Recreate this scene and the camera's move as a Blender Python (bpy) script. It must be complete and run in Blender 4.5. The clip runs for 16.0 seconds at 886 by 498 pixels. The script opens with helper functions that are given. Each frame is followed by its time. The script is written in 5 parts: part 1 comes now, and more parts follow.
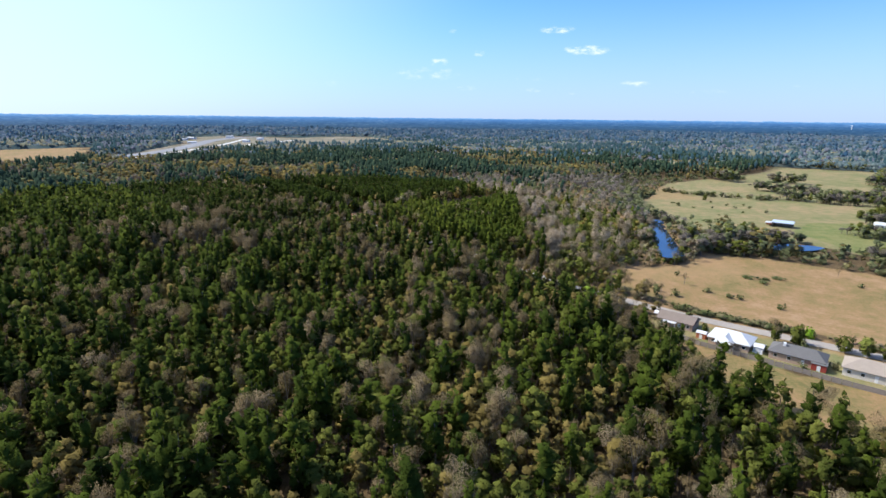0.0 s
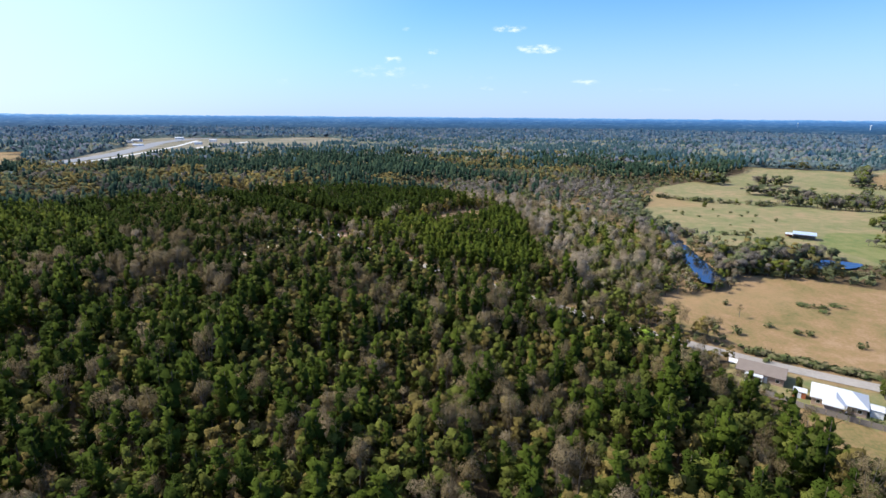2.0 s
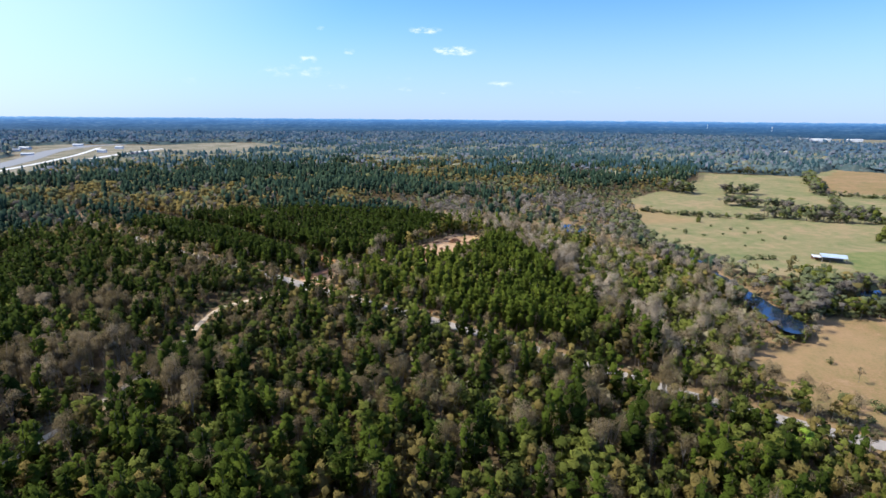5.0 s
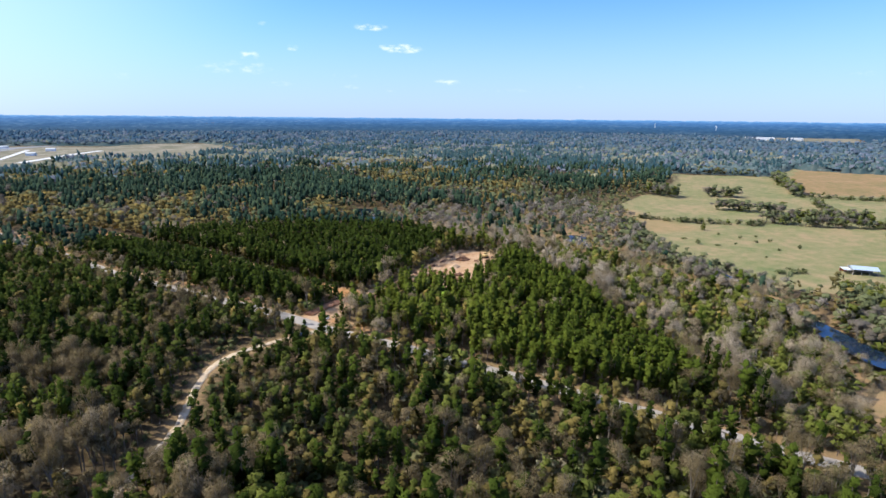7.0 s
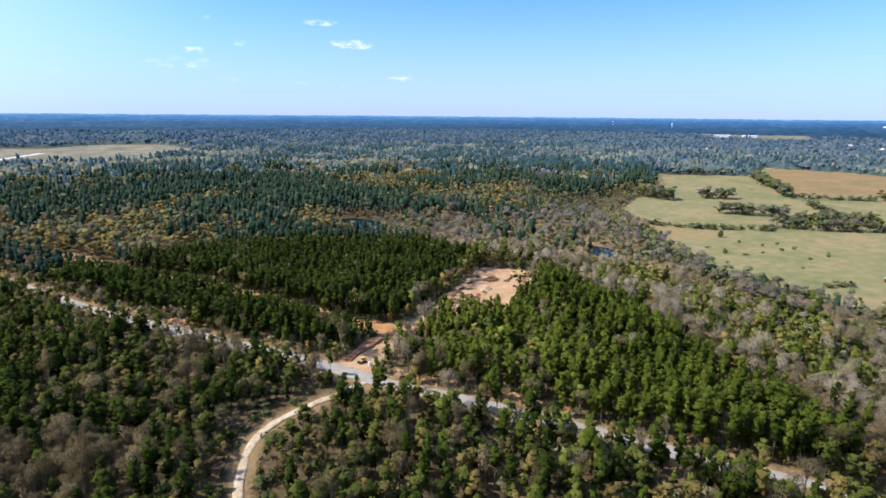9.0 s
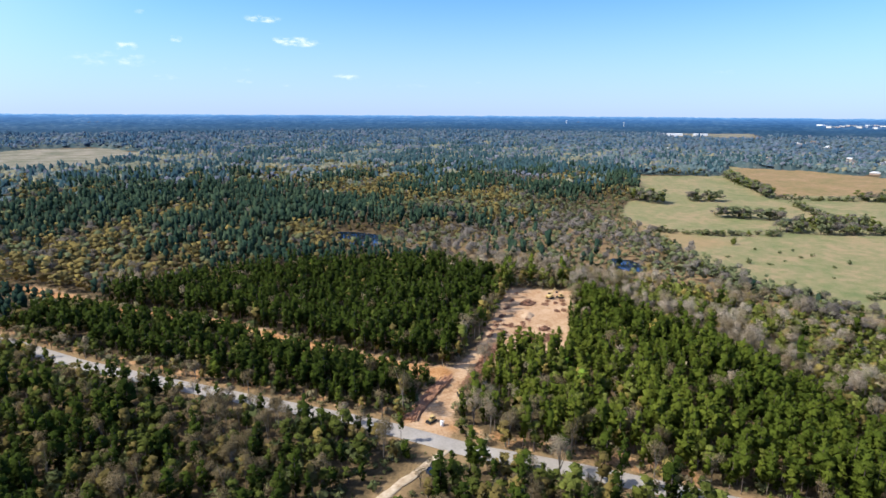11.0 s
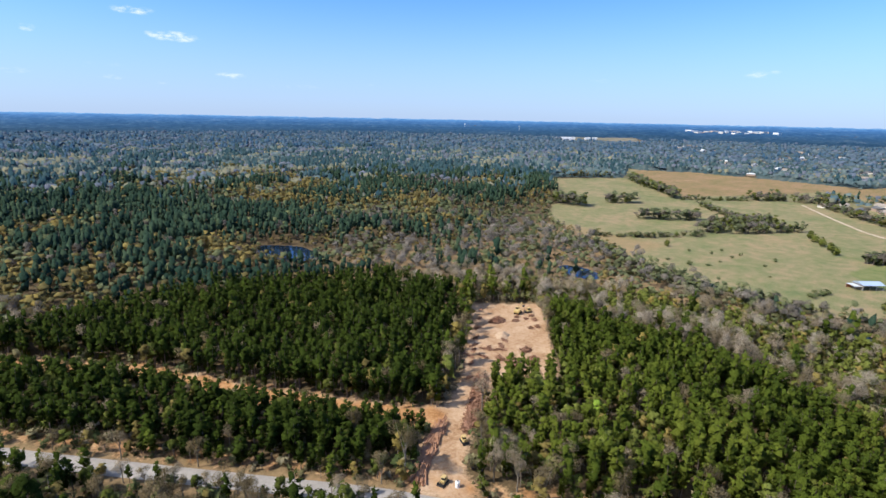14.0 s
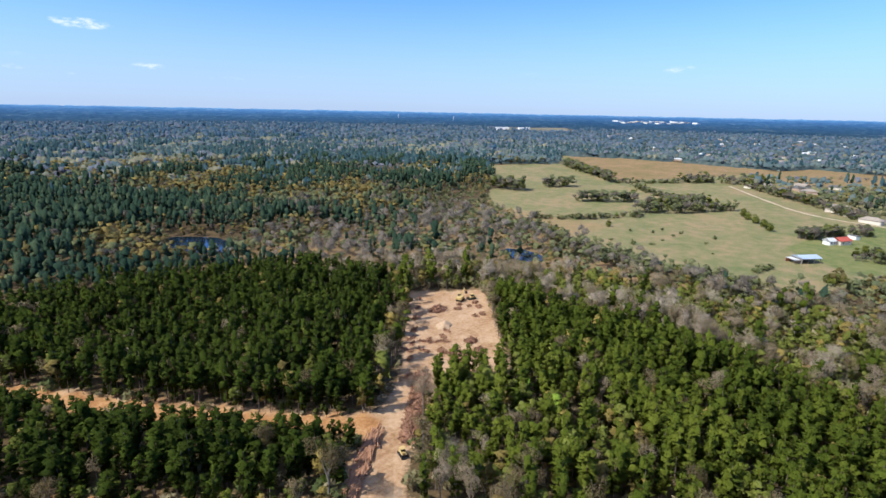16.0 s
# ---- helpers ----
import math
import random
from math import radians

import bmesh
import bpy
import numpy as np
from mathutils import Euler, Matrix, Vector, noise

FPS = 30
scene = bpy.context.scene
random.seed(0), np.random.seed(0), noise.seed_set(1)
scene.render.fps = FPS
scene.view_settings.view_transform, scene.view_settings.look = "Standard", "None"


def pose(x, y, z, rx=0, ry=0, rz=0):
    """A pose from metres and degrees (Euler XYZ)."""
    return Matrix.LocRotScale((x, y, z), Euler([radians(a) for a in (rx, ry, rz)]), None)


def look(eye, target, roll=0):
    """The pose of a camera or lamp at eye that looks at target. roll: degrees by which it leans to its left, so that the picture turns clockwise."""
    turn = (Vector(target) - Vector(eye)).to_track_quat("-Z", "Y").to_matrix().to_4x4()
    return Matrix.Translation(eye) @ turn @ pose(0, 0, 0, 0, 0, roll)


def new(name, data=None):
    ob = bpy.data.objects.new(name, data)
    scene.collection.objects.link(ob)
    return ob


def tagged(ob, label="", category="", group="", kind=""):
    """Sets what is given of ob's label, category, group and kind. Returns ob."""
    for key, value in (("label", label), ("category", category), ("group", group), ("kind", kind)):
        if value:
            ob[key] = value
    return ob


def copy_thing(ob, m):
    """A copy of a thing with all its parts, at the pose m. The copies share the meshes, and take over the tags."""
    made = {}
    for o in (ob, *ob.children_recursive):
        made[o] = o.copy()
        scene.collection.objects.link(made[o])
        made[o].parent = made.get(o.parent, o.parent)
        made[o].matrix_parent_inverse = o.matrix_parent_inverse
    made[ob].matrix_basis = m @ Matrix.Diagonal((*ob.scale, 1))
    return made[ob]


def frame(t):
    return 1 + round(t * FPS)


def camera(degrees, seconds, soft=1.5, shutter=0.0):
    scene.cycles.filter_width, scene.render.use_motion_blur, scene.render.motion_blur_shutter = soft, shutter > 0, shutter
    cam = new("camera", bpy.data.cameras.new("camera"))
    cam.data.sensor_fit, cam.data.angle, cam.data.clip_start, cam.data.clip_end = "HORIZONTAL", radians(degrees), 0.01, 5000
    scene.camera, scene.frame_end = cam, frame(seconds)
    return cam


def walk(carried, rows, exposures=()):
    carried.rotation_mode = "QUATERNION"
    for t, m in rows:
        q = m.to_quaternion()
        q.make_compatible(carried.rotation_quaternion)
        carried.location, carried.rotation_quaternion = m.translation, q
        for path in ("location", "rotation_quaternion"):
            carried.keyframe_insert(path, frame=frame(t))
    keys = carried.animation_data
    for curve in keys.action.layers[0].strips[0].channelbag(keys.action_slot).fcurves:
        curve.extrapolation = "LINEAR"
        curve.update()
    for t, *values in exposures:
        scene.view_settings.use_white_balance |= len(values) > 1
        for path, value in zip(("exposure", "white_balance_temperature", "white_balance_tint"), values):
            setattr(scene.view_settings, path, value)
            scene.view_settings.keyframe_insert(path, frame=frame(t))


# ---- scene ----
cam = camera(79.4, 16.0, soft=1.55)
METRES, EYE, TILT, LEAN, TURN = 360.0, 70.0, -13.8, -0.6, 0.0
ROWS = [
    (0.0, 0.0, 0.0, 0.0, 0.0, 0.0, -0.0),
    (0.5, -0.017, 0.0307, 0.0102, -1.13, 0.1, 0.42),
    (1.0, -0.0337, 0.0608, 0.0203, -2.34, 0.05, 0.72),
    (1.5, -0.0505, 0.0909, 0.0312, -3.46, -0.06, 1.01),
    (2.0, -0.0672, 0.1208, 0.0417, -4.51, -0.24, 1.25),
    (2.5, -0.0839, 0.151, 0.0529, -5.74, -0.27, 1.55),
    (3.0, -0.1003, 0.181, 0.0637, -7.14, -0.3, 1.91),
    (3.5, -0.1171, 0.2114, 0.0738, -8.53, -0.21, 2.3),
    (6.0, -0.1998, 0.3603, 0.1266, -15.54, -0.8, 3.74),
    (6.5, -0.2168, 0.3905, 0.1366, -16.93, -0.92, 4.04),
    (7.0, -0.2338, 0.4205, 0.1464, -18.03, -1.03, 4.38),
    (7.5, -0.2509, 0.4506, 0.1567, -19.14, -1.27, 4.62),
    (8.0, -0.2679, 0.4812, 0.1673, -20.22, -1.49, 4.84),
    (8.5, -0.2846, 0.5114, 0.1776, -21.37, -1.64, 5.11),
    (9.0, -0.3011, 0.5418, 0.188, -22.74, -1.75, 5.49),
    (11.5, -0.3822, 0.6907, 0.2408, -29.38, -2.55, 6.99),
    (12.0, -0.3975, 0.7187, 0.2506, -31.06, -2.66, 7.15),
    (12.5, -0.4069, 0.7355, 0.258, -33.47, -3.02, 7.2),
    (13.0, -0.411, 0.746, 0.2611, -35.13, -2.94, 7.5),
    (13.5, -0.4037, 0.7564, 0.2578, -37.19, -3.14, 7.82),
    (14.0, -0.3909, 0.7706, 0.2532, -39.09, -3.64, 8.13),
    (14.5, -0.3778, 0.7849, 0.2481, -41.04, -4.09, 8.48),
    (15.0, -0.365, 0.7989, 0.2432, -42.84, -4.57, 8.79),
    (15.5, -0.3529, 0.8125, 0.2386, -44.39, -4.94, 9.07),
    (16.0, -0.3416, 0.8253, 0.2338, -45.94, -5.39, 9.3),
]
walk(cam, [(t, pose(0, 0, EYE, TILT, LEAN, TURN) @ pose(METRES * x, METRES * y, METRES * z, 90 + pitch, roll, yaw)) for t, x, y, z, yaw, pitch, roll in ROWS],
     [(0.0, 0.43, 6250, 10), (9.0, 0.45, 6250, 10), (11.5, 0.44, 6250, 10), (12.5, 0.33, 6210, 10), (16.0, 0.3, 6210, 10)])

# ---- world, sun, exposure ----
SUN_AZ, SUN_EL = radians(-68), radians(46)      # azimuth clockwise from +y, elevation
world = bpy.data.worlds.new("sky")
scene.world = world
world.use_nodes = True
wt = world.node_tree
wt.nodes.clear()


def link(tree, a, b):
    tree.links.new(a, b)


sky = wt.nodes.new("ShaderNodeTexSky")
sky.sky_type = "NISHITA"
sky.sun_disc = False
sky.sun_elevation, sky.sun_rotation = SUN_EL, SUN_AZ
sky.altitude, sky.air_density, sky.dust_density, sky.ozone_density = 100, 1.0, 0.4, 2.0
wbg = wt.nodes.new("ShaderNodeBackground")
wbg.inputs["Strength"].default_value = 0.145
wout = wt.nodes.new("ShaderNodeOutputWorld")


def wmath(op, a, b=None):
    n = wt.nodes.new("ShaderNodeMath")
    n.operation = op
    for i, v in enumerate((a, b)):
        if isinstance(v, (int, float)):
            n.inputs[i].default_value = v
        elif v is not None:
            link(wt, v, n.inputs[i])
    return n.outputs[0]


# small fair-weather clouds: azimuth, elevation, half width, half height (degrees), density
CLOUDS = [(11.2, 8.5, 2.3, 0.5, 1.05), (14.1, 6.56, 3.0, 0.6, 1.15), (-0.45, 5.48, 1.3, 0.7, 0.9), (-1.6, 4.35, 6.0, 0.95, 0.62), (19.05, 3.43, 2.0, 0.42, 0.85), (3.6, 6.36, 0.8, 0.45, 0.9), (2.25, 3.0, 1.6, 0.38, 0.65), (9.2, 2.85, 1.9, 0.35, 0.6), (55.5, 3.76, 1.3, 0.32, 0.75), (69.6, 4.2, 2.3, 0.45, 0.8),
          (13.3, 2.55, 1.6, 0.3, 0.5), (32.4, 3.1, 0.9, 0.3, 0.5), (1.05, 8.4, 0.9, 0.35, 0.5), (25.0, 2.6, 4.0, 0.4, 0.42), (-12.0, 3.2, 5.0, 0.6, 0.4), (8.0, 3.8, 5.0, 0.5, 0.35)]
axes = wt.nodes.new("ShaderNodeSeparateXYZ")
link(wt, wt.nodes.new("ShaderNodeTexCoord").outputs["Generated"], axes.inputs[0])
az = wmath("DEGREES", wmath("ARCTAN2", axes.outputs[0], axes.outputs[1]))
el = wmath("DEGREES", wmath("ARCSINE", axes.outputs[2]))
plan = wt.nodes.new("ShaderNodeCombineXYZ")
link(wt, az, plan.inputs[0])
link(wt, wmath("MULTIPLY", el, 2.2), plan.inputs[1])
wisp = wt.nodes.new("ShaderNodeTexNoise")
wisp.inputs["Scale"].default_value, wisp.inputs["Detail"].default_value, wisp.inputs["Roughness"].default_value = 0.75, 7, 0.62
link(wt, plan.outputs[0], wisp.inputs["Vector"])
total = 0.0
for a0, e0, wa, we, dens in CLOUDS:
    du = wmath("POWER", wmath("ABSOLUTE", wmath("DIVIDE", wmath("SUBTRACT", az, a0), wa)), 2.0)
    dv = wmath("POWER", wmath("ABSOLUTE", wmath("DIVIDE", wmath("SUBTRACT", el, e0), we)), 2.0)
    blob = wmath("MULTIPLY", wmath("MAXIMUM", wmath("SUBTRACT", 1.0, wmath("ADD", du, dv)), 0.0), dens)
    total = wmath("MAXIMUM", blob, total)
puff = wt.nodes.new("ShaderNodeMapRange")
puff.interpolation_type = "SMOOTHSTEP"
puff.inputs[1].default_value, puff.inputs[2].default_value = 0.2, 1.25
link(wt, wmath("MULTIPLY", total, wmath("MULTIPLY", wmath("SUBTRACT", wisp.outputs["Fac"], 0.33), 3.6)), puff.inputs[0])
cloudy = wt.nodes.new("ShaderNodeMix")
cloudy.data_type = "RGBA"
link(wt, puff.outputs[0], cloudy.inputs[0])
clean = wt.nodes.new("ShaderNodeMix")
clean.data_type, clean.blend_type = "RGBA", "MULTIPLY"
clean.inputs[0].default_value, clean.inputs[7].default_value = 1.0, (0.475, 0.755, 1.24, 1)
link(wt, sky.outputs["Color"], clean.inputs[6])
low = wt.nodes.new("ShaderNodeMapRange")
low.interpolation_type = "SMOOTHSTEP"
low.inputs[1].default_value, low.inputs[2].default_value, low.inputs[3].default_value, low.inputs[4].default_value = -1.0, 12.5, 0.72, 0.0
link(wt, el, low.inputs[0])
veil = wt.nodes.new("ShaderNodeMix")
veil.data_type = "RGBA"
link(wt, low.outputs[0], veil.inputs[0])
link(wt, clean.outputs[2], veil.inputs[6])
veil.inputs[7].default_value = (3.1, 3.7, 5.1, 1)
aim = wt.nodes.new("ShaderNodeVectorMath")
aim.operation = "DOT_PRODUCT"
link(wt, axes.inputs[0].links[0].from_socket, aim.inputs[0])
aim.inputs[1].default_value = (math.sin(SUN_AZ) * math.cos(SUN_EL), math.cos(SUN_AZ) * math.cos(SUN_EL), math.sin(SUN_EL))
glare = wt.nodes.new("ShaderNodeMapRange")
glare.interpolation_type = "SMOOTHSTEP"
glare.inputs[1].default_value, glare.inputs[2].default_value, glare.inputs[3].default_value, glare.inputs[4].default_value = 0.32, 0.8, 0.0, 0.6
link(wt, aim.outputs["Value"], glare.inputs[0])
bright = wt.nodes.new("ShaderNodeMix")
bright.data_type = "RGBA"
link(wt, glare.outputs[0], bright.inputs[0])
link(wt, veil.outputs[2], bright.inputs[6])
bright.inputs[7].default_value = (5.5, 6.0, 6.6, 1)
link(wt, bright.outputs[2], cloudy.inputs[6])
cloudy.inputs[7].default_value = (5.4, 5.9, 6.5, 1)
link(wt, cloudy.outputs[2], wbg.inputs["Color"])
link(wt, wbg.outputs[0], wout.inputs["Surface"])

sun_data = bpy.data.lights.new("sun", "SUN")
sun_data.energy, sun_data.angle, sun_data.color = 5.0, radians(0.6), (1.0, 0.95, 0.87)
sun = new("sun", sun_data)
sun.matrix_world = look((0, 0, 0), (-math.sin(SUN_AZ) * math.cos(SUN_EL), -math.cos(SUN_AZ) * math.cos(SUN_EL), -math.sin(SUN_EL)))


# ---- materials ----
def material(name, rough=0.9, metal=0.0, spec=0.3):
    m = bpy.data.materials.new(name)
    m.use_nodes = True
    t = m.node_tree
    b = t.nodes["Principled BSDF"]
    b.inputs["Roughness"].default_value = rough
    b.inputs["Metallic"].default_value = metal
    b.inputs["Specular IOR Level"].default_value = spec
    return m, t, b


def ramp(t, fac, stops):
    n = t.nodes.new("ShaderNodeValToRGB")
    els = n.color_ramp.elements
    while len(els) < len(stops):
        els.new(0.5)
    for e, (p, c) in zip(els, stops):
        e.position, e.color = p, (*c, 1)
    link(t, fac, n.inputs["Fac"])
    return n.outputs["Color"]


def noise_tex(t, scale, detail=4, rough=0.6, coord="Object"):
    c = t.nodes.new("ShaderNodeTexCoord")
    n = t.nodes.new("ShaderNodeTexNoise")
    n.inputs["Scale"].default_value, n.inputs["Detail"].default_value, n.inputs["Roughness"].default_value = scale, detail, rough
    link(t, c.outputs[coord], n.inputs["Vector"])
    return n.outputs["Fac"]


def math_node(t, op, a, b=None):
    n = t.nodes.new("ShaderNodeMath")
    n.operation = op
    for i, v in enumerate((a, b)):
        if v is None:
            continue
        if isinstance(v, (int, float)):
            n.inputs[i].default_value = v
        else:
            link(t, v, n.inputs[i])
    return n.outputs[0]


def mix(t, fac, a, b, blend="MIX"):
    n = t.nodes.new("ShaderNodeMix")
    n.data_type, n.blend_type = "RGBA", blend
    for sock, v in ((n.inputs[0], fac), (n.inputs[6], a), (n.inputs[7], b)):
        if isinstance(v, (int, float)):
            sock.default_value = v
        elif isinstance(v, tuple):
            sock.default_value = (*v, 1)
        else:
            link(t, v, sock)
    return n.outputs[2]


def bump(t, b, height, strength=0.4, dist=0.1):
    n = t.nodes.new("ShaderNodeBump")
    n.inputs["Strength"].default_value, n.inputs["Distance"].default_value = strength, dist
    link(t, height, n.inputs["Height"])
    link(t, n.outputs[0], b.inputs["Normal"])


def leafy(name, stops, glow=0.25, vary=0.1, gaps=0.0, grain=3.6):
    """Foliage: each tree has its own hue, each leaf clump its own value; thin leaves let some light through."""
    m, t, b = material(name, 0.85, spec=0.02)
    at = t.nodes.new("ShaderNodeAttribute")
    at.attribute_name = "tint"
    info = t.nodes.new("ShaderNodeObjectInfo")
    u = math_node(t, "ADD", at.outputs["Fac"], math_node(t, "MULTIPLY", math_node(t, "SUBTRACT", info.outputs["Random"], 0.5), 0.12))
    col = ramp(t, u, stops)
    geo = t.nodes.new("ShaderNodeNewGeometry")
    v = math_node(t, "ADD", math_node(t, "MULTIPLY", geo.outputs["Random Per Island"], 2 * vary), 1 - vary)
    g = t.nodes.new("ShaderNodeCombineColor")
    for i in range(3):
        link(t, v, g.inputs[i])
    col = mix(t, 1.0, col, g.outputs[0], "MULTIPLY")
    link(t, col, b.inputs["Base Color"])
    tr = t.nodes.new("ShaderNodeBsdfTranslucent")
    link(t, col, tr.inputs["Color"])
    mx = t.nodes.new("ShaderNodeMixShader")
    mx.inputs[0].default_value = glow
    link(t, b.outputs[0], mx.inputs[1])
    link(t, tr.outputs[0], mx.inputs[2])
    shade = mx.outputs[0]
    if gaps:                                               # the spray is broken up into small leaves with air between
        hole = t.nodes.new("ShaderNodeBsdfTransparent")
        cut = t.nodes.new("ShaderNodeMixShader")
        link(t, math_node(t, "GREATER_THAN", noise_tex(t, grain, 2, 0.6), gaps), cut.inputs[0])
        link(t, hole.outputs[0], cut.inputs[1])
        link(t, shade, cut.inputs[2])
        shade = cut.outputs[0]
    link(t, shade, t.nodes["Material Output"].inputs["Surface"])
    return m


def speckled(name, stops, scale, rough=0.9, metal=0.0, spec=0.3, relief=0.3, dist=0.05, big=0.0):
    m, t, b = material(name, rough, metal, spec)
    f = noise_tex(t, scale)
    if big:
        f = math_node(t, "ADD", math_node(t, "MULTIPLY", f, 0.55), math_node(t, "MULTIPLY", noise_tex(t, big, 3), 0.45))
    link(t, ramp(t, f, stops), b.inputs["Base Color"])
    if relief:
        bump(t, b, noise_tex(t, scale * 2), relief, dist)
    return m


PINE = leafy("pine_needles", [(0.0, (0.024, 0.036, 0.006)), (0.2, (0.04, 0.057, 0.008)), (0.45, (0.064, 0.084, 0.011)), (0.8, (0.1, 0.117, 0.016)), (1.0, (0.145, 0.153, 0.022))], 0.12, gaps=0.42)
TWIG = leafy("bare_twigs", [(0.0, (0.135, 0.103, 0.05)), (0.3, (0.215, 0.165, 0.09)), (0.6, (0.36, 0.29, 0.2)), (1.0, (0.52, 0.44, 0.34))], 0.25, gaps=0.57, grain=4.6)
OCHRE = leafy("budding_leaves", [(0.0, (0.105, 0.082, 0.026)), (0.35, (0.18, 0.138, 0.042)), (0.8, (0.265, 0.2, 0.055)), (1.0, (0.34, 0.24, 0.055))], 0.12, gaps=0.42)
GREEN = leafy("hardwood_leaves", [(0.0, (0.056, 0.068, 0.014)), (0.45, (0.11, 0.12, 0.024)), (0.975, (0.17, 0.19, 0.042)), (1.0, (0.2, 0.33, 0.03))], 0.12, gaps=0.42)
BUSH = leafy("shrub_leaves", [(0.0, (0.075, 0.095, 0.034)), (0.35, (0.13, 0.135, 0.054)), (0.65, (0.2, 0.175, 0.09)), (1.0, (0.28, 0.235, 0.15))], 0.12, gaps=0.43)
# woods behind the pastures: foliage coloured bluer and greyer with distance to imitate haze
HAZED_PINE = leafy("hazed_pine_needles", [(0.0, (0.021, 0.042, 0.027)), (0.5, (0.035, 0.06, 0.036)), (1.0, (0.067, 0.093, 0.047))], 0.12, gaps=0.4)
HAZED_OCHRE = leafy("hazed_budding_leaves", [(0.0, (0.105, 0.088, 0.034)), (0.5, (0.178, 0.138, 0.048)), (1.0, (0.275, 0.202, 0.058))], 0.12, gaps=0.4)
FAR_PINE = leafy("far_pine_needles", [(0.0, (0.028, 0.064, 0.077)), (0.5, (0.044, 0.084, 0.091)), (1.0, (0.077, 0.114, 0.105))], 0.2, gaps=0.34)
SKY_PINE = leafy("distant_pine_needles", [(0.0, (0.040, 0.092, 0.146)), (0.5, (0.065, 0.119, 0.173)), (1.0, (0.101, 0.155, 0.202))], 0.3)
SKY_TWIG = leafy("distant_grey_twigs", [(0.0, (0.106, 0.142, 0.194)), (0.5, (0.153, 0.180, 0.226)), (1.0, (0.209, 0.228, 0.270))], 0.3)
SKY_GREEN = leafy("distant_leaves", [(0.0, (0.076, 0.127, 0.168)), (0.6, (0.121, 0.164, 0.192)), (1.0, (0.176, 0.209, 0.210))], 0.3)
HAZED_TWIG = leafy("grey_twigs", [(0.0, (0.125, 0.107, 0.085)), (0.5, (0.19, 0.163, 0.13)), (1.0, (0.295, 0.255, 0.212))], 0.2, gaps=0.52)
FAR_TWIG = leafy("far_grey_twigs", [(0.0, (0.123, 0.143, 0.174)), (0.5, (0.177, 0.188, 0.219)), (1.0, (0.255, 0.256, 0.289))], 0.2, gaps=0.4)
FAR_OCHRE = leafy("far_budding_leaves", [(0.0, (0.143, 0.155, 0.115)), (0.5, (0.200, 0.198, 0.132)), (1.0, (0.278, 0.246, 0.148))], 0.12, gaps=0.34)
HAZED_GREEN = leafy("grey_green_leaves", [(0.0, (0.085, 0.1, 0.05)), (0.6, (0.14, 0.15, 0.068)), (1.0, (0.215, 0.2, 0.09))], 0.12, gaps=0.4)
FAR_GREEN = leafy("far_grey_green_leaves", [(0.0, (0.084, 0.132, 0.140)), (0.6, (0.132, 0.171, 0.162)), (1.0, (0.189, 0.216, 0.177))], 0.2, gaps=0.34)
BARK = speckled("bark", [(0.3, (0.09, 0.065, 0.05)), (0.7, (0.2, 0.155, 0.125))], 3.0)
PALE_BARK = speckled("pale_bark", [(0.3, (0.12, 0.1, 0.075)), (0.7, (0.25, 0.215, 0.17))], 3.0)


# ---- land: heights and cover ----
def smooth(a, b, v):
    v = np.clip((v - a) / (b - a), 0, 1)
    return v * v * (3 - 2 * v)


def height(x, y):
    """The lie of the land: low ground by the houses, a level middle, a slow rise far off."""
    r = np.hypot(x, y)
    h = -7.5 * (1 - smooth(200, 350, y)) + 60 * np.clip((r - 900) / 4000, 0, 1) ** 1.3
    return h + 4 * smooth(700, 1200, r) * (1 - smooth(1500, 2200, r)) * np.sin(x / 310 + 1.3) * np.sin(y / 420 + 0.4)


def inside(x, y, poly):
    """Which of the points lie in the polygon."""
    hit = np.zeros(np.shape(x), bool)
    for (ax, ay), (bx, by) in zip(poly, poly[1:] + poly[:1]):
        if ay != by:
            hit ^= ((ay > y) != (by > y)) & (x < (bx - ax) * (y - ay) / (by - ay) + ax)
    return hit


def from_line(x, y, line):
    """Distance of the points from a polyline."""
    d = np.full(np.shape(x), 1e9)
    for (ax, ay), (bx, by) in zip(line, line[1:]):
        ex, ey = bx - ax, by - ay
        k = np.clip(((x - ax) * ex + (y - ay) * ey) / (ex * ex + ey * ey), 0, 1)
        d = np.minimum(d, np.hypot(x - ax - k * ex, y - ay - k * ey))
    return d


def waves(x, y, size, seed):
    """Smooth noise in 0..1 over the plan, from a few crossed sines."""
    rng = np.random.RandomState(seed)
    v = np.zeros(np.shape(x))
    for i in range(9):
        a, s, p = rng.uniform(0, 6.28), rng.uniform(0.6, 2.4) / size, rng.uniform(0, 6.28, 2)
        u, w = np.cos(a) * x + np.sin(a) * y, -np.sin(a) * x + np.cos(a) * y
        v = v + np.sin(u * s * 2 + p[0]) * np.cos(w * s * 2 + p[1])
    return np.clip(0.5 + v / 6.5, 0, 1)


